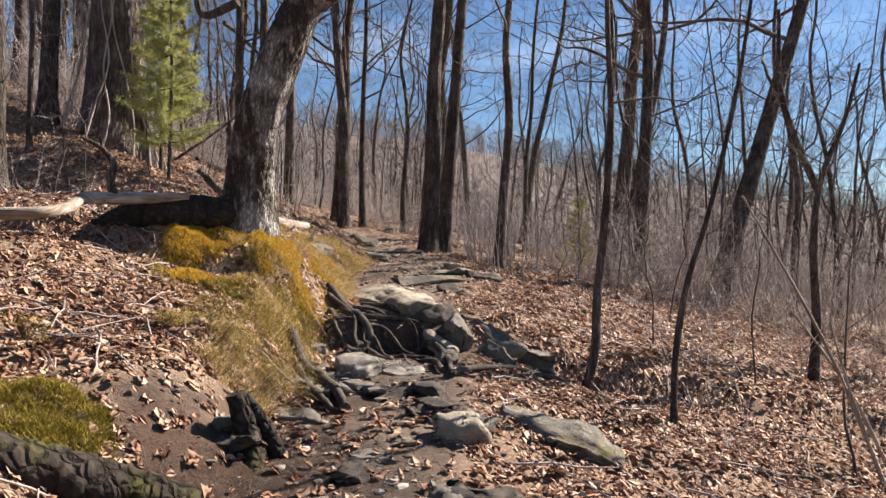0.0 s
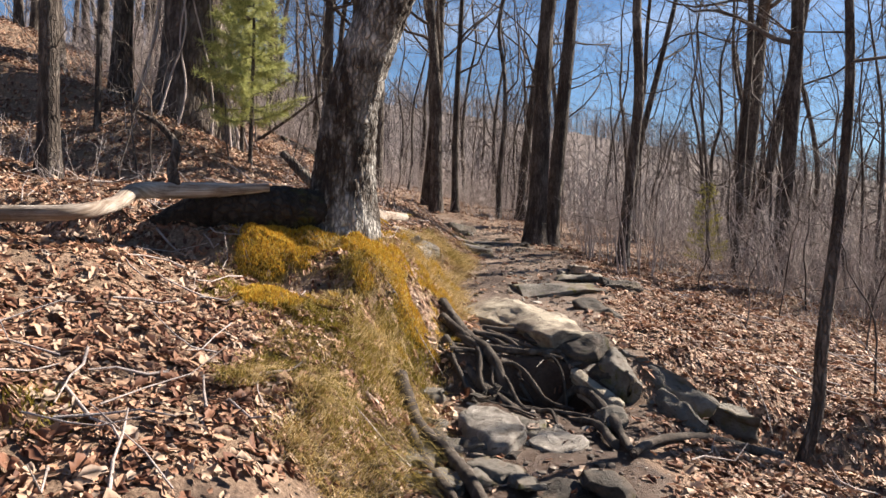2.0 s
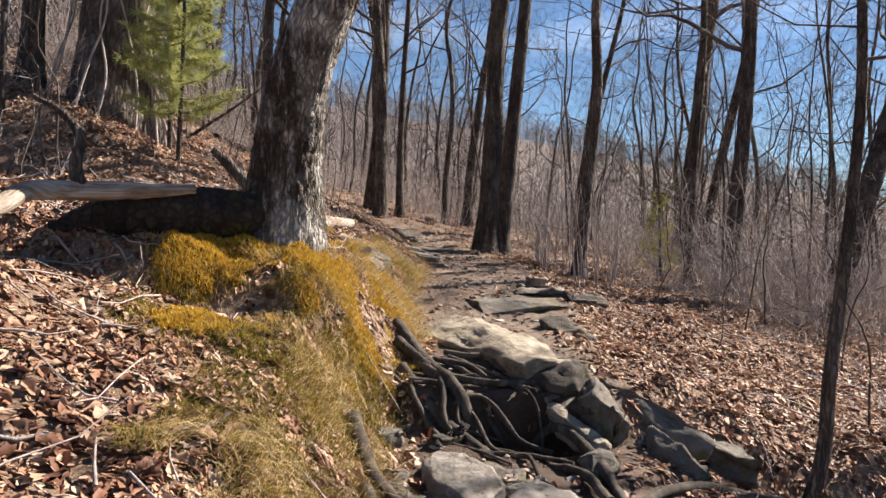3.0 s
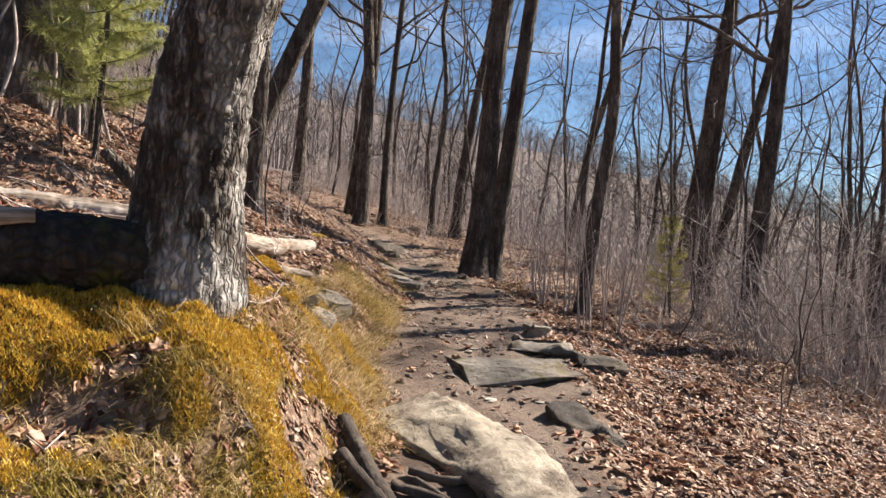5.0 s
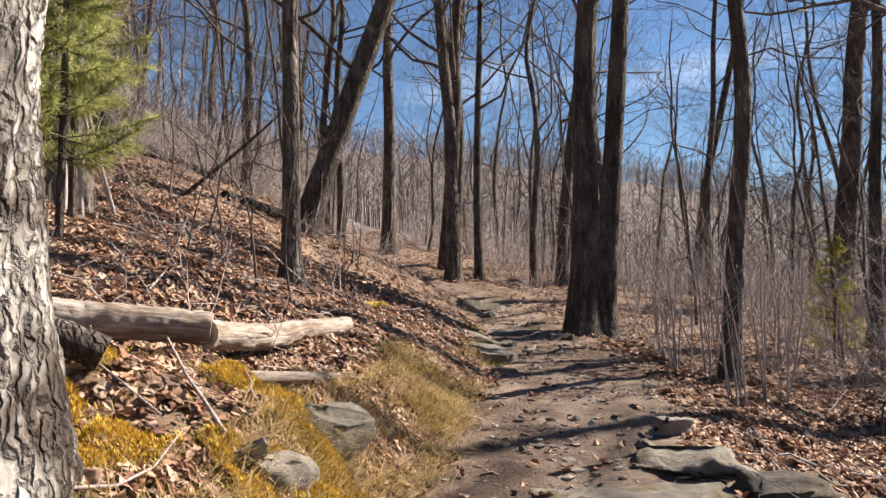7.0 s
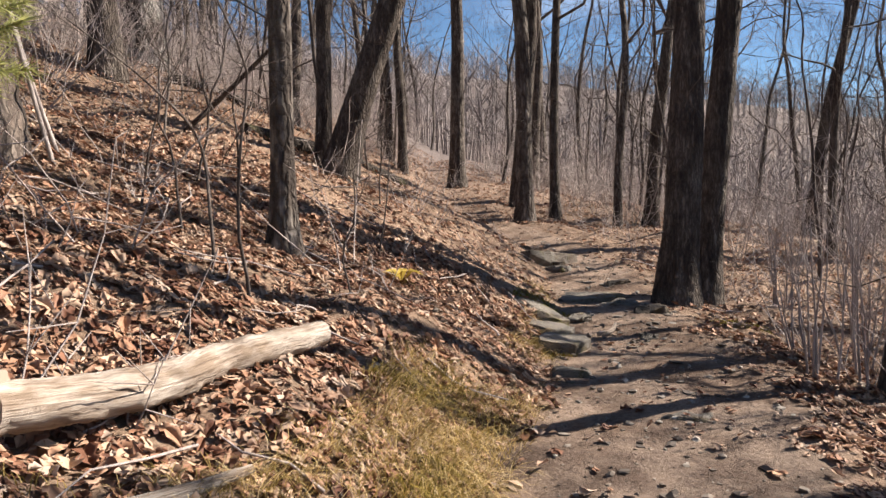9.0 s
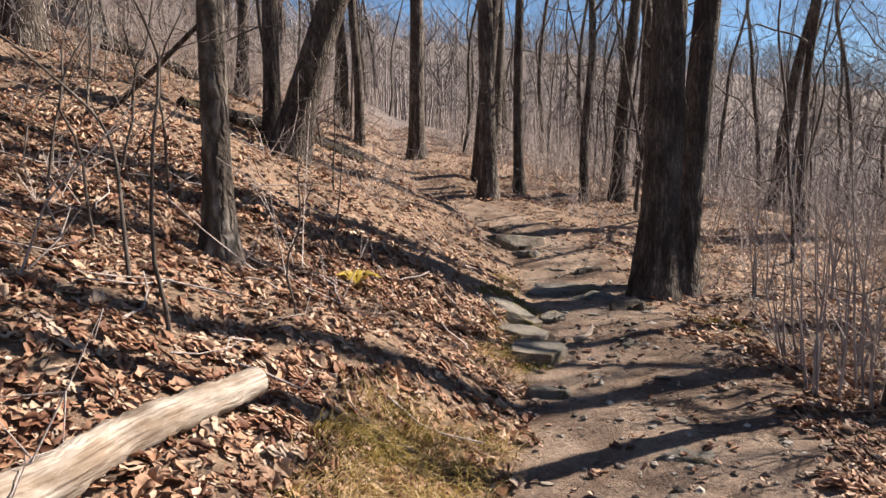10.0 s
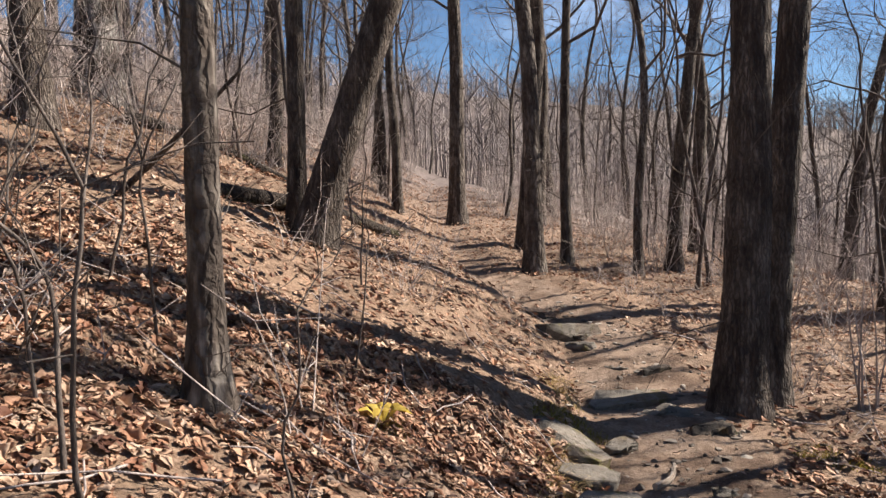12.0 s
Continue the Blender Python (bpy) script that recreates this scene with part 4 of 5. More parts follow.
# ---- rocks ----
def rock(x, y, z, size, turn, label, mat=None, seed=0, tilt=(0, 0), cuts=9, name="rock", group="", category="rock"):
    """An angular stone cut from a block, with worn edges."""
    rng = np.random.default_rng(seed + 500)
    bm = bmesh.new()
    bmesh.ops.create_cube(bm, size=1.0)
    for _ in range(cuts):
        n = Vector(rng.normal(0, 1, 3))
        n.z *= 0.45
        n.normalize()
        d = 0.36 + 0.14 * rng.random()
        res = bmesh.ops.bisect_plane(bm, geom=bm.verts[:] + bm.edges[:] + bm.faces[:], plane_co=n * d, plane_no=n, clear_outer=True)
        bmesh.ops.holes_fill(bm, edges=bm.edges[:])
    bmesh.ops.scale(bm, vec=size, verts=bm.verts)
    bmesh.ops.bevel(bm, geom=bm.edges[:], offset=min(size) * (0.05 if cuts < 6 else 0.09), segments=2, affect="EDGES", profile=0.6)
    bmesh.ops.triangulate(bm, faces=[f for f in bm.faces if len(f.verts) > 4])
    for lim in (0.16, 0.09, 0.05):
        bmesh.ops.subdivide_edges(bm, edges=[e for e in bm.edges if e.calc_length() > lim], cuts=1, use_grid_fill=True)
        bmesh.ops.triangulate(bm, faces=[f for f in bm.faces if len(f.verts) > 4])
    bm.normal_update()
    off = Vector((seed * 3.1, seed * 1.7, 0))
    for v in bm.verts:
        p = Vector((v.co.x, v.co.y, v.co.z * 2.2))
        v.co += v.normal * (0.35 if cuts < 6 else 1.0) * (0.04 * noise.noise(p * 3.5 + off) - 0.03 * abs(noise.noise(p * 7 + off)) + 0.016 * noise.noise(p * 12 + off) + 0.008 * noise.noise(p * 30 + off))
    for f in bm.faces:
        f.smooth = cuts >= 6
    me = bpy.data.meshes.new(name)
    bm.to_mesh(me)
    bm.free()
    me.materials.append(mat or ROCK)
    ob = new(name, me)
    ob.matrix_world = pose(x, y, z, tilt[0], tilt[1], turn)
    return tagged(ob, label, category, group)


def stone(a, b, width, thick, label, mat=None, seed=0, roll=0.0, cuts=8):
    """A slab whose top runs from a to b."""
    a, b = Vector(a), Vector(b)
    d = b - a
    ob = rock(0, 0, 0, (d.length, width, thick), 0, label, mat, seed, cuts=cuts)
    x = d.normalized()
    y = Vector((0, 0, 1)).cross(x).normalized()
    m = Matrix((x, y, x.cross(y))).transposed().to_4x4() @ pose(0, 0, 0, roll)
    ob.matrix_world = Matrix.Translation((a + b) / 2) @ m @ Matrix.Translation((0, 0, -thick * 0.46))
    return ob


stone((-0.06, 4.32, 0.50), (0.36, 4.46, 0.47), 0.36, 0.36, "pale angular block of stone on the path", PALE_ROCK, 1, 12, 7)
stone((0.38, 4.82, 0.43), (1.16, 4.58, 0.27), 0.36, 0.18, "flat grey stone with a mossy top beside the path", ROCK, 2, 8)
stone((-0.08, 3.62, 0.33), (0.40, 3.58, 0.29), 0.32, 0.2, "dark low stone bedded in the path", DARK_ROCK, 30, 5)
stone((-0.62, 4.1, 0.40), (-0.2, 4.3, 0.40), 0.3, 0.14, "low brown stone bedded in the path", ROCK, 31, 5)
stone((-0.86, 8.45, 1.13), (-0.06, 7.05, 0.97), 0.68, 0.36, "long cream-coloured slab sloping across the path", PALE_ROCK, 3, -6, 6)
stone((-0.2, 7.12, 0.99), (0.1, 6.92, 0.92), 0.34, 0.42, "dark rounded boulder below a pale slab", DARK_ROCK, 4, 0)
stone((0.05, 7.12, 0.93), (0.22, 6.55, 0.75), 0.24, 0.36, "grey block of stone among the path's slabs", ROCK, 5, -8)
stone((0.24, 7.08, 0.88), (0.78, 6.52, 0.57), 0.22, 0.32, "long narrow stone edging the path's lower side", ROCK, 6, -10, 6)
stone((0.66, 6.82, 0.60), (1.05, 6.62, 0.50), 0.24, 0.2, "low grey stone on the path's lower edge", ROCK, 26, -8)
stone((-0.22, 6.88, 0.77), (0.10, 6.42, 0.64), 0.16, 0.12, "small pale slab held by roots", PALE_ROCK, 7, 6)
stone((0.44, 6.70, 0.68), (0.62, 6.20, 0.53), 0.11, 0.26, "thin upright plate of grey stone", ROCK, 8, -20, 6)
stone((-0.06, 8.52, 1.10), (0.34, 8.0, 1.03), 0.34, 0.22, "dark wedge-shaped stone at the path's edge", DARK_ROCK, 9, 10)
stone((-0.62, 9.36, 1.135), (0.30, 9.6, 1.15), 0.82, 0.16, "broad flat layered slab set in the path", ROCK, 10, -3, 5)
stone((-0.16, 10.02, 1.22), (0.40, 10.2, 1.23), 0.5, 0.14, "flat layered slab set in the path", ROCK, 11, -3, 7)
stone((0.3, 9.75, 1.21), (0.72, 10.0, 1.14), 0.36, 0.26, "dark broken stone at the slab's outer side", DARK_ROCK, 27, 0)
stone((0.0, 10.7, 1.30), (0.25, 10.82, 1.27), 0.17, 0.16, "small white stone lying on the path", WHITE_ROCK, 12)
stone((-1.56, 8.28, 1.58), (-1.42, 8.70, 1.50), 0.26, 0.24, "white lichen-covered stone in the moss", WHITE_ROCK, 13, 25)
stone((-1.60, 9.05, 1.58), (-1.46, 9.50, 1.52), 0.28, 0.26, "grey stone half sunk in the mossy bank", ROCK, 14, 25)
stone((-0.80, 6.25, 0.62), (-0.64, 5.6, 0.55), 0.40, 0.3, "pale weathered stone in the wet path", WHITE_ROCK, 15, 8)
stone((-0.42, 5.92, 0.56), (-0.14, 5.58, 0.52), 0.34, 0.26, "pale rough stone in the wet path", WHITE_ROCK, 16, 5)
stone((-1.45, 13.60, 1.42), (-1.02, 13.78, 1.37), 0.34, 0.2, "squared grey stone edging the path", ROCK, 18, 5, 5)
stone((-1.85, 14.68, 1.60), (-1.26, 14.42, 1.42), 0.4, 0.24, "long grey stone block edging the path", ROCK, 19, -8, 5)
stone((-1.55, 14.15, 1.46), (-1.22, 14.1, 1.38), 0.3, 0.2, "grey stone edging the path below the bank", ROCK, 20, 4, 5)
stone((-1.62, 15.85, 1.46), (-0.95, 16.35, 1.46), 0.5, 0.18, "flat stone forming a step in the path", ROCK, 21, 4, 5)
stone((-2.45, 17.85, 1.80), (-1.9, 18.7, 1.68), 0.7, 0.28, "broad flat stone forming a step in the path", ROCK, 22, -8, 5)
stone((-1.5, 17.2, 1.48), (-1.0, 17.4, 1.48), 0.3, 0.16, "low stone in the middle of the path", ROCK, 23)
stone((-1.35, 19.8, 1.74), (-0.6, 19.5, 1.62), 0.4, 0.25, "low stone on the path's outer edge", ROCK, 24)
stone((-0.5, 12.2, 1.27), (-0.15, 12.15, 1.26), 0.2, 0.06, "thin flat stone flush with the path", ROCK, 25)
stone((-1.2, 12.9, 1.33), (-0.95, 13.05, 1.31), 0.16, 0.12, "small grey stone at the path's edge", ROCK, 28)


bed = np.random.default_rng(81)
for k in range(44):
    y = 2.9 + 3.9 * bed.random() if k < 34 else bed.uniform(13.5, 19)
    x = float(trail_x(y)) + bed.uniform(-0.75, 0.65)
    a, ln = bed.uniform(0, 3.14), bed.uniform(0.10, 0.26)
    z = gz(x, y) + bed.uniform(0.02, 0.07)
    tagged(stone((x - math.cos(a) * ln, y - math.sin(a) * ln, z), (x + math.cos(a) * ln, y + math.sin(a) * ln, z - 0.01), bed.uniform(0.12, 0.3), bed.uniform(0.08, 0.14), "flat brown stone bedded in the dirt path", (ROCK, DARK_ROCK, ROCK)[k % 3], 100 + k, bed.uniform(-6, 6)), group="stones bedded in the path")


def pebbles():
    """Gravel and small broken stone on the path."""
    rng = np.random.default_rng(71)
    bm = bmesh.new()
    bmesh.ops.create_icosphere(bm, subdivisions=1, radius=1.0)
    v = np.array([p.co[:] for p in bm.verts])
    f = np.array([[p.index for p in q.verts] for q in bm.faces])
    bm.free()
    g = Geo()
    y = 2.2 + 18 * rng.random(3200) ** 1.5
    x = trail_x(y) + rng.normal(0, 0.5, 3200)
    z = height(x, y)
    for a, b, c in zip(x, y, z):
        s = 0.006 + 0.026 * rng.random() ** 4
        w = v * (1 + 0.3 * rng.normal(0, 1, (len(v), 1))) * s * np.array((rng.uniform(0.7, 1.7), rng.uniform(0.7, 1.4), rng.uniform(0.35, 0.8)))
        t = rng.uniform(0, 6.28)
        w = w @ np.array(((math.cos(t), math.sin(t), 0), (-math.sin(t), math.cos(t), 0), (0, 0, 1)))
        g.add(w + (a, b, c + s * 0.15), f)
    tagged(part("gravel", g, GRAVEL, smooth=False), "brown gravel and stone chips on the path", "gravel", kind="stuff")


pebbles()


def sticks():
    """Fallen twigs among the leaves."""
    rng = np.random.default_rng(72)
    g = Geo()
    for _ in range(500):
        y = 2.6 + 16 * rng.random() ** 1.2
        x = rng.uniform(-4.6, 3.0)
        if off_path(np.array([x]), np.array([y]))[0] < 0.2:
            continue
        a, ln = rng.uniform(0, 6.28), rng.uniform(0.12, 0.7)
        px = x + np.cos(a) * ln * np.linspace(-0.5, 0.5, 4) + rng.normal(0, 0.02, 4)
        py = y + np.sin(a) * ln * np.linspace(-0.5, 0.5, 4) + rng.normal(0, 0.02, 4)
        lift = rng.uniform(0.02, 0.06) + np.array((0, 0.01, 0.02, rng.uniform(0, 0.12)))
        tube(g, np.stack((px, py, height(px, py) + lift), -1), np.linspace(0.006, 0.003, 4) * rng.uniform(0.6, 1.5), 4)
    tagged(part("fallen_twigs", g, BRUSH), "small dry twigs strewn over the leaves", "twigs", kind="stuff")


sticks()


# ---- fallen logs, roots ----
def log(pts, radii, n, label, mat, name="log", rough=0.004, sides=20):
    g = Geo()
    line = spline(pts, n)
    tube(g, line, np.interp(np.linspace(0, 1, n), np.linspace(0, 1, len(radii)), radii), sides, rough, 3)
    ob = part(name, g, mat)
    run = np.concatenate(([0], np.cumsum(np.linalg.norm(np.diff(line, axis=0), axis=1))))
    ang = np.arange(sides) * 2 * math.pi / sides
    grain = np.stack((np.repeat(run, sides), np.tile(np.cos(ang) * 0.1, n), np.tile(np.sin(ang) * 0.1, n)), -1)
    end = np.concatenate((np.tile((0.0, 0.1, 0.1), (sides + 1, 1)), np.tile((run[-1], 0.1, 0.1), (sides + 1, 1))))
    ob.data.attributes.new("grain", "FLOAT_VECTOR", "POINT").data.foreach_set("vector", np.concatenate((grain, end)).ravel().astype(np.float32))
    return tagged(ob, label, "log")


branch = log(((-2.46, 7.04, 2.01), (-2.75, 6.84, 1.98), (-3.0, 6.62, 1.96), (-3.10, 6.3, 1.94), (-3.06, 5.95, 1.84), (-3.08, 5.66, 1.79), (-3.6, 5.48, 1.77), (-4.6, 5.2, 1.86)), (0.028, 0.054, 0.055, 0.045, 0.042, 0.045, 0.042, 0.03), 90, "bleached crooked fallen limb lying against an oak", BLEACHED, "fallen_branch")
# Dark bark, kept near-black so its colour also holds the oak's shade.
log(((-2.1, 7.42, 1.84), (-2.45, 7.2, 1.85), (-2.85, 7.02, 1.84), (-3.3, 6.86, 1.72)), (0.16, 0.17, 0.145, 0.05), 90, "thick dark mouldering log with the oak's shade in its colour", ROTTEN, rough=0.012, sides=36)
g = Geo()
tube(g, spline(((-2.98, 6.62, 1.95), (-3.02, 6.62, 2.12), (-3.0, 6.64, 2.26), (-3.12, 6.66, 2.42), (-3.3, 6.66, 2.52)), 20), np.linspace(0.04, 0.012, 20), 10, 0.003, 5)
part("side_branch", g, BARK_GREY, branch)
log(((-3.75, 8.8, 2.06), (-2.95, 9.22, 2.00), (-2.3, 9.5, 1.93)), (0.085, 0.088, 0.074), 90, "bleached fallen log lying across the slope", BLEACHED, rough=0.010, sides=36)
log(((-2.32, 9.48, 1.90), (-2.2, 10.0, 1.85), (-2.2, 10.5, 1.85), (-2.08, 11.1, 1.85)), (0.068, 0.062, 0.062, 0.05), 60, "pale barkless log end pointing uphill", BLEACHED, rough=0.010, sides=30)
log(((-1.98, 2.86, gz(-1.98, 2.86) + 0.03), (-1.55, 3.12, gz(-1.55, 3.12) + 0.05), (-1.15, 3.36, gz(-1.15, 3.36) + 0.03)), (0.09, 0.10, 0.07), 50, "rotten black log with moss beside the path", ROTTEN, rough=0.012)
log(((-5.4, 15.9, gz(-5.4, 15.9) + 0.05), (-5.1, 17.8, gz(-5.1, 17.8) + 0.07), (-4.7, 19.8, gz(-4.7, 19.8) + 0.05)), (0.09, 0.085, 0.06), 40, "dark mouldering log on the leafy slope", ROTTEN, rough=0.008)
log(((-8.0, 18.0, gz(-8, 18) + 0.07), (-7.1, 18.8, gz(-7.1, 18.8) + 0.07), (-6.1, 19.7, gz(-6.1, 19.7) + 0.05)), (0.11, 0.10, 0.07), 40, "dark fallen log high on the slope", ROTTEN, rough=0.008)
log(((-2.15, 8.4, gz(-2.15, 8.4) + 0.10), (-2.4, 8.25, gz(-2.4, 8.25) + 0.25), (-2.75, 8.2, gz(-2.75, 8.2) + 0.50)), (0.06, 0.05, 0.03), 30, "grey broken stub leaning beside the oak", BARK_GREY, "broken_branch", 0.006, 14)
log(((-0.99, 14.11, gz(-0.99, 14.11) + 0.03), (-0.9, 14.25, gz(-0.9, 14.25) + 0.04), (-0.87, 14.45, gz(-0.87, 14.45) + 0.05)), (0.02, 0.018, 0.012), 16, "short pale stick lying on the path", BLEACHED, "stick", 0.002, 8)
log(((-1.95, 9.15, gz(-1.95, 9.15) + 0.05), (-1.8, 9.5, gz(-1.8, 9.5) + 0.06), (-1.75, 9.9, gz(-1.75, 9.9) + 0.05)), (0.03, 0.025, 0.015), 20, "thin pale stick on the mossy bank", BLEACHED, "stick", 0.002, 8)


for pts in (((3.42, 5.6, -0.10), (2.9, 5.5, 0.75), (2.24, 5.45, 1.90)), ((3.55, 5.7, -0.10), (3.1, 5.6, 0.45), (2.68, 5.55, 1.0)), ((3.3, 5.4, -0.1), (3.05, 5.5, 0.5), (2.92, 5.5, 0.95))):
    log(((pts[0][0], pts[0][1], gz(pts[0][0], pts[0][1]) - 0.02),) + pts[1:], (0.017, 0.013, 0.006), 24, "pale dead stem leaning over the brush", BLEACHED, "dead_sapling", 0.001, 7)
arch = log(((-5.45, 14.8, gz(-5.45, 14.8)), (-5.1, 14.75, gz(-5.45, 14.8) + 0.22), (-4.6, 14.6, gz(-5.45, 14.8) + 0.5), (-4.0, 14.5, gz(-5.45, 14.8) + 0.92)), (0.028, 0.025, 0.02, 0.01), 30, "dark dead branch arching up from the leaves", BARK_GREY, "dead_branch", 0.003, 10)
g = Geo()
tube(g, spline(((-5.1, 14.75, gz(-5.45, 14.8) + 0.22), (-5.2, 14.78, gz(-5.45, 14.8) + 0.5), (-5.28, 14.8, gz(-5.45, 14.8) + 0.78)), 12), np.linspace(0.02, 0.008, 12), 8)
part("side_branch", g, BARK_GREY, arch)
tree(-2.95, 11.55, "bent leafless sapling stooping over the leaves", tree_meshes(240, 1.5, 0.013, path=((0, 0, 0), (-0.06, 0.05, 0.4), (-0.2, 0.12, 0.85), (-0.32, -0.05, 1.05), (-0.62, -0.4, 1.4)), sides=7, rings=24, flare=0.1, first=0.3, limbs=6, kids=(3, 2, 0), depth=1, limb_len=0.3, bark=TWIG), "sapling", "thin saplings in the leaf litter")
plant = thing("yellow_plant", -2.52, 13.5, gz(-2.52, 13.5), "low plant with drooping yellow leaves in the litter", "plant")
leaf_rng = np.random.default_rng(88)
for k in range(9):
    a, t = k * 0.75 + leaf_rng.normal(0, 0.2), leaf_rng.uniform(0.10, 0.17)
    g = Geo()
    d = np.array((math.cos(a), math.sin(a), 0.0))
    q = np.array((-math.sin(a), math.cos(a), 0.0)) * t * 0.28
    p0, p1, p2 = d * 0.02 + (0, 0, 0.02), d * t * 0.6 + (0, 0, 0.10), d * t * 1.2 + (0, 0, 0.05 + leaf_rng.uniform(0, 0.06))
    g.add((p0, p1 - q, p1 + (0, 0, 0.012), p1 + q, p2), ((0, 1, 2), (0, 2, 3), (1, 4, 2), (2, 4, 3)))
    part("leaf", g, GOLDLEAF, plant)


def on_ground(pts, lift):
    return [(x, y, gz(x, y) + lift) for x, y in pts]


ROOTS = (
    (((-1.18, 7.55), (-0.95, 7.2), (-0.74, 6.83), (-0.45, 6.66), (-0.16, 6.73), (0.02, 6.31), (0.06, 5.9), (0.07, 5.54)), 0.055, 0.02),
    (((-1.15, 7.3), (-0.8, 7.0), (-0.5, 6.9), (-0.25, 6.95)), 0.045, 0.015),
    (((-1.1, 7.05), (-0.7, 6.6), (-0.42, 6.42), (-0.1, 6.15), (0.0, 5.75)), 0.05, 0.02),
    (((0.07, 5.6), (0.14, 5.73), (0.35, 6.02), (0.59, 6.19), (0.9, 6.3), (1.12, 6.5)), 0.028, 0.04),
    (((-1.3, 6.2), (-1.15, 5.95), (-0.92, 5.55), (-0.78, 5.2), (-0.64, 4.8)), 0.055, 0.03),
    (((-1.15, 5.75), (-1.02, 5.42), (-0.88, 5.1), (-0.72, 4.75)), 0.04, 0.02),
    (((-0.9, 7.25), (-0.7, 7.2), (-0.55, 7.0), (-0.4, 6.72)), 0.02, 0.01),
    (((-0.8, 7.35), (-0.5, 7.05), (-0.3, 6.85), (-0.2, 6.55)), 0.018, 0.008),
    (((-1.0, 6.85), (-0.75, 6.9), (-0.5, 6.75), (-0.3, 6.6)), 0.02, 0.008),
    (((-0.6, 6.55), (-0.35, 6.3), (-0.3, 6.0)), 0.02, 0.008),
)
for k, (pts, r0, r1) in enumerate(ROOTS):
    g = Geo()
    tube(g, spline(on_ground(pts, 0.02 + r0 * 0.3), 40), np.linspace(r0, r1, 40) * 0.72, 12, r0 * 0.16, k)
    tagged(part("root", g, ROOTWOOD), "dark exposed tree root crossing the path", "root", "roots across the path")

tangle = np.random.default_rng(63)
for k in range(11):
    a = k / 10
    x0, y0 = -1.12 + 0.3 * a, 6.85 + 0.55 * a
    end = (tangle.uniform(-0.45, 0.12), 6.2 + 0.6 * a + tangle.normal(0, 0.1))
    bow = tangle.normal(0, 0.10)
    line = [(x0 + (end[0] - x0) * t + bow * math.sin(3.1 * t) + tangle.normal(0, 0.05), y0 + (end[1] - y0) * t + bow * math.sin(3.1 * t) + tangle.normal(0, 0.05)) for t in (0, 0.2, 0.4, 0.6, 0.8, 1)]
    r0 = tangle.uniform(0.008, 0.022)
    g = Geo()
    tube(g, spline([(x, y, max(gz(x, y), 0.52) + r0 * 0.6 + tangle.uniform(0, 0.03)) for x, y in line], 36), np.linspace(r0, r0 * 0.4, 36), 8, r0 * 0.25, k)
    tagged(part("root", g, ROOTWOOD), "thin root straggling over a hollow in the path", "root", "thin roots over the hollow")

stump = thing("root_stub", -1.03, 3.98, gz(-1.03, 3.98), "black weathered root stub standing beside the path", "root")
for pts, r0, r1 in ((((0, 0, -0.05), (-0.05, 0.0, 0.18), (-0.10, -0.02, 0.36)), 0.07, 0.04), (((0.12, 0.1, -0.05), (0.05, 0.06, 0.15), (-0.06, 0.02, 0.34)), 0.035, 0.025), (((0.02, -0.12, -0.06), (0.0, -0.05, 0.08), (-0.05, 0.0, 0.25)), 0.045, 0.03)):
    g = Geo()
    tube(g, spline(pts, 24), np.linspace(r0, r1, 24), 12, 0.008, 6)
    part("prong", g, ROTTEN, stump)


# ---- evergreens, shrubs, green moss ----
def evergreen(x, y, h, label, mat, seed, spread, start=0.12, whorls=16, per=6, needles=70, length=0.05):
    """A young evergreen with needled branches."""
    rng = np.random.default_rng(seed)
    e = thing("young_pine", x, y, gz(x, y), label, "pine tree")
    g = Geo()
    tube(g, spline(((0, 0, -0.1), (0.03, 0.02, h * 0.5), (0, 0, h)), 14), np.linspace(0.018, 0.004, 14) * (0.5 + h / 3), 8)
    part("trunk", g, BARK_GREY, e)
    gb, gn = Geo(), Geo()
    for w in range(whorls):
        t = start + (1 - start) * w / whorls
        for _ in range(per):
            a = rng.uniform(0, 6.28)
            ln = spread * (1.05 - t) * rng.uniform(0.6, 1.2) + 0.08
            d = np.array((math.cos(a), math.sin(a), rng.uniform(-0.1, 0.35)))
            p = np.array((0, 0, t * h))
            pts = spline((p, p + d * ln * 0.5 + (0, 0, -0.02), p + d * ln + (0, 0, 0.03)), 6)
            tube(gb, pts, np.linspace(0.007, 0.002, 6), 3, cap=False)
            n = int(needles * ln / spread) + 10
            k = rng.uniform(0.25, 1.0, n) * 5
            base = np.stack([np.interp(k, np.arange(6), pts[:, c]) for c in range(3)], -1)
            dirs = rng.normal(0, 1, (n, 3)) + d * 0.9
            dirs /= np.linalg.norm(dirs, axis=1)[:, None]
            tip = base + dirs * rng.uniform(0.6, 1.2, (n, 1)) * length * 1.6
            side = np.cross(dirs, rng.normal(0, 1, (n, 3)))
            side *= 0.004 / (np.linalg.norm(side, axis=1)[:, None] + 1e-6)
            V = np.stack((base - side, base + side, tip), 1).reshape(-1, 3)
            gn.add(V, np.arange(len(V)).reshape(-1, 3))
    tagged(part("branchwork", gb, TWIG, e), "thin twigs between soft needles", kind="stuff")
    part("foliage", gn, mat, e)
    return e


evergreen(-3.95, 10.5, 3.7, "soft green young pine among bare trees", NEEDLE, 3, 0.56, 0.15, 20, 7, 190, 0.085)
evergreen(-4.3, 11.1, 4.1, "taller green young pine behind a thick trunk", NEEDLE, 4, 0.58, 0.22, 20, 6, 180, 0.085)
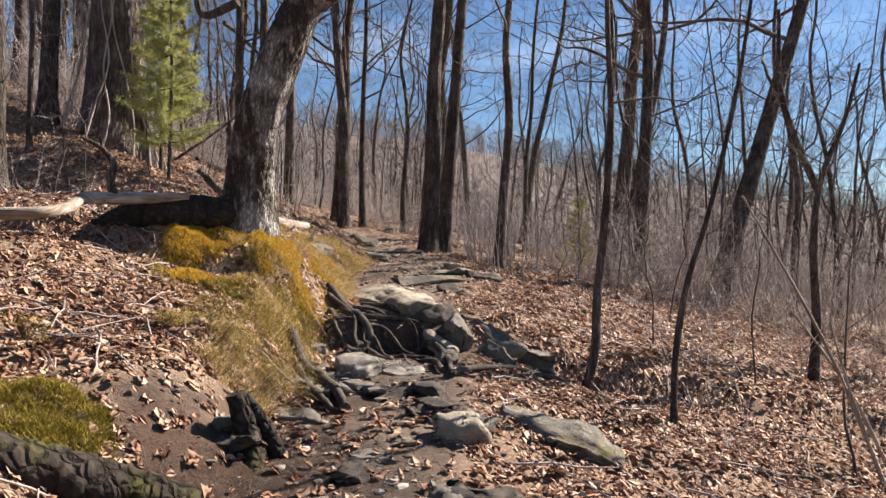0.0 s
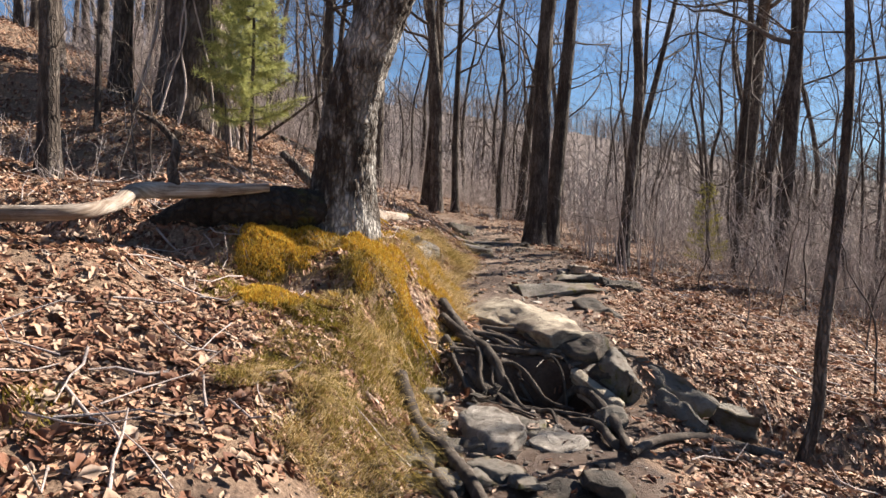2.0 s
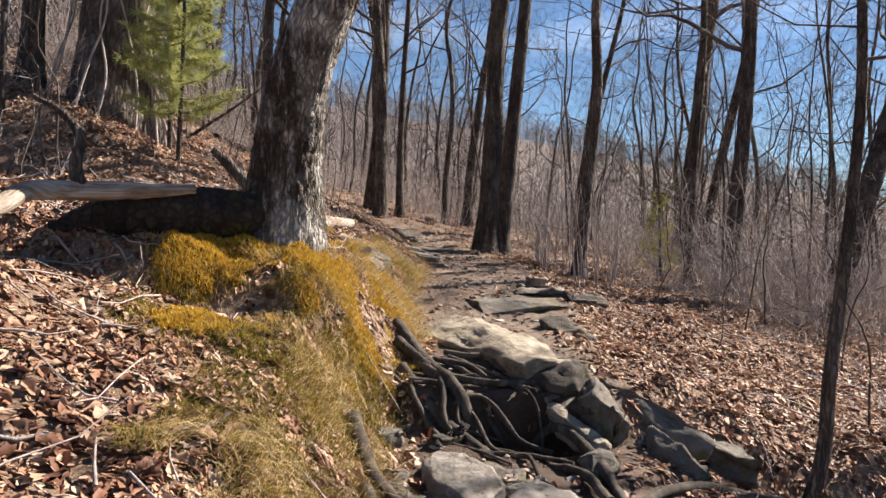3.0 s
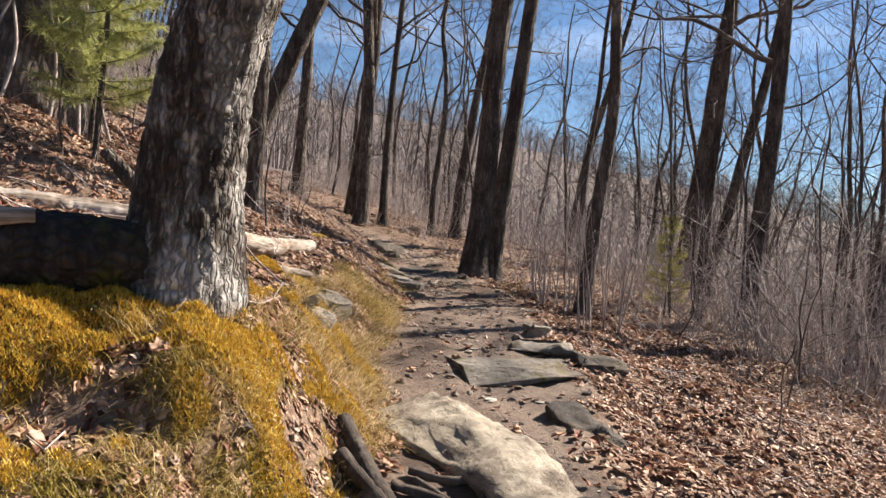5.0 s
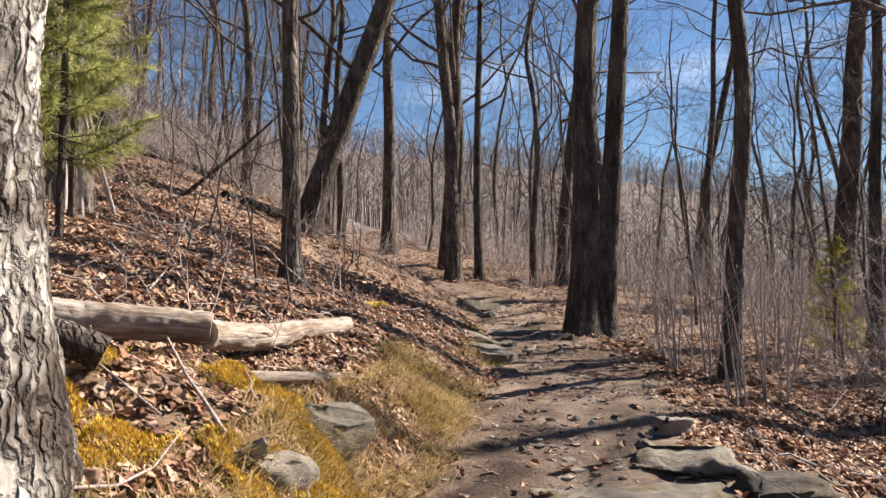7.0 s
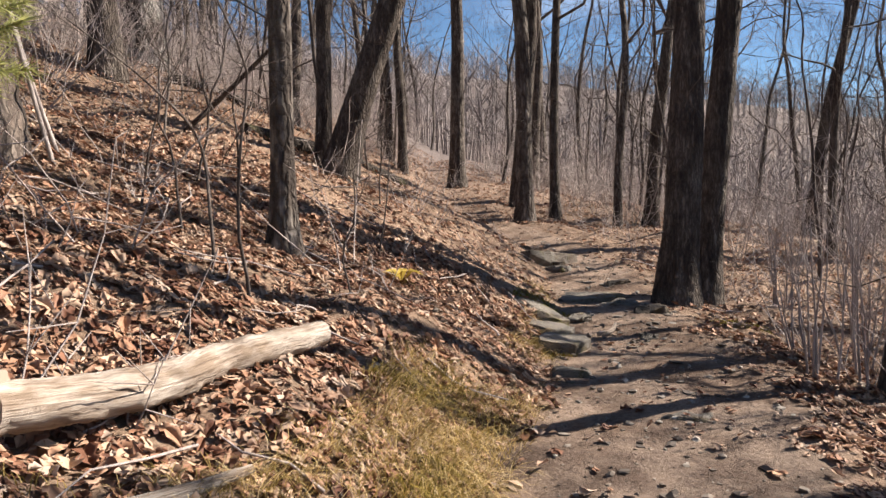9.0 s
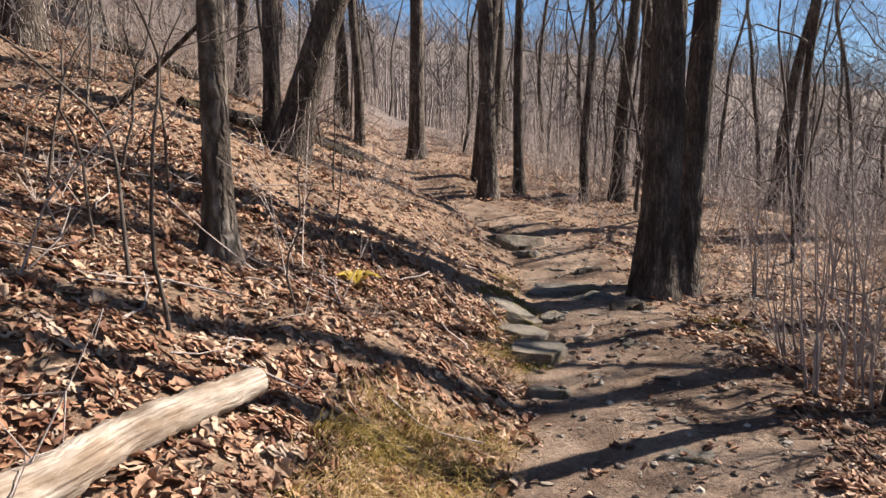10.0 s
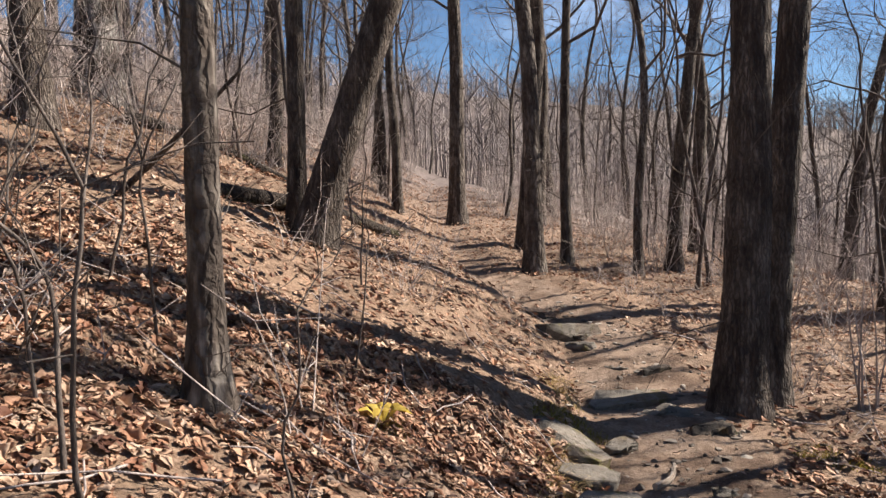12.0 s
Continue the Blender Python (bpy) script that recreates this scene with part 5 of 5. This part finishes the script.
evergreen(3.15, 17.0, 1.9, "small yellow-green evergreen on the downhill slope", YELLOWLEAF, 5, 0.45, 0.2, 14, 6, 60, 0.06)


def shrub(x, y, h, stems, seed):
    rng = np.random.default_rng(seed)
    e = thing("shrub", x, y, gz(x, y), "leafless many-stemmed shrub at the path's edge", "shrub", "shrubs at the path's edge")
    for _ in range(stems):
        a = rng.uniform(0, 6.28)
        g = Geo()
        grow(g, rng, (math.cos(a) * 0.1, math.sin(a) * 0.1, -0.03), (math.cos(a) * 0.1, math.sin(a) * 0.1, 1.0), h * rng.uniform(0.6, 1.1), 0.011, 1, (4, 0), 5, 0.3, 0.09)
        part("stem", g, BRUSH, e)
    return e


for k, (x, y, h, n) in enumerate(((0.58, 13.45, 1.4, 5), (0.85, 13.55, 1.6, 5), (0.62, 14.3, 1.2, 5), (0.95, 12.6, 1.3, 5), (1.3, 12.9, 1.6, 5), (1.2, 14.9, 1.6, 6), (1.9, 15.4, 1.8, 6), (0.8, 16.6, 1.4, 5), (1.6, 17.4, 1.7, 6))):
    shrub(x, y, h, n, 300 + k)


def green_moss():
    rng = np.random.default_rng(19)
    g = Geo()
    for cx, cy, r, n in ((-1.88, 3.34, 0.36, 8000), (-2.2, 3.1, 0.3, 5000), (-1.35, 13.6, 0.25, 900), (-1.6, 14.9, 0.3, 1200), (0.2, 15.0, 0.3, 700), (-2.5, 13.5, 0.12, 200), (-1.6, 5.4, 0.4, 3500), (-1.45, 6.0, 0.35, 3500), (-1.75, 6.2, 0.3, 2500), (-1.3, 6.6, 0.25, 2500), (-2.3, 6.2, 0.3, 1500), (-2.35, 4.2, 0.2, 500)):
        a, d = rng.uniform(0, 6.28, n), r * np.sqrt(rng.random(n))
        x, y = cx + np.cos(a) * d, cy + np.sin(a) * d
        dome = np.where(y < 4, 0.13, 0.05) * np.clip(1 - (d / r) ** 2, 0, 1) * (0.6 + 0.4 * vnoise(x * 9, y * 9, seed=4))
        blades(g, rng, x, y, height(x, y) + dome - 0.02, rng.uniform(0.03, 0.08, n), 0.006, 0.4, (0.1, -0.1), 2)
    tagged(part("green_moss", g, GREENMOSS, smooth=False), "olive-green moss and grass on the bank's foot", "moss", kind="stuff")


green_moss()
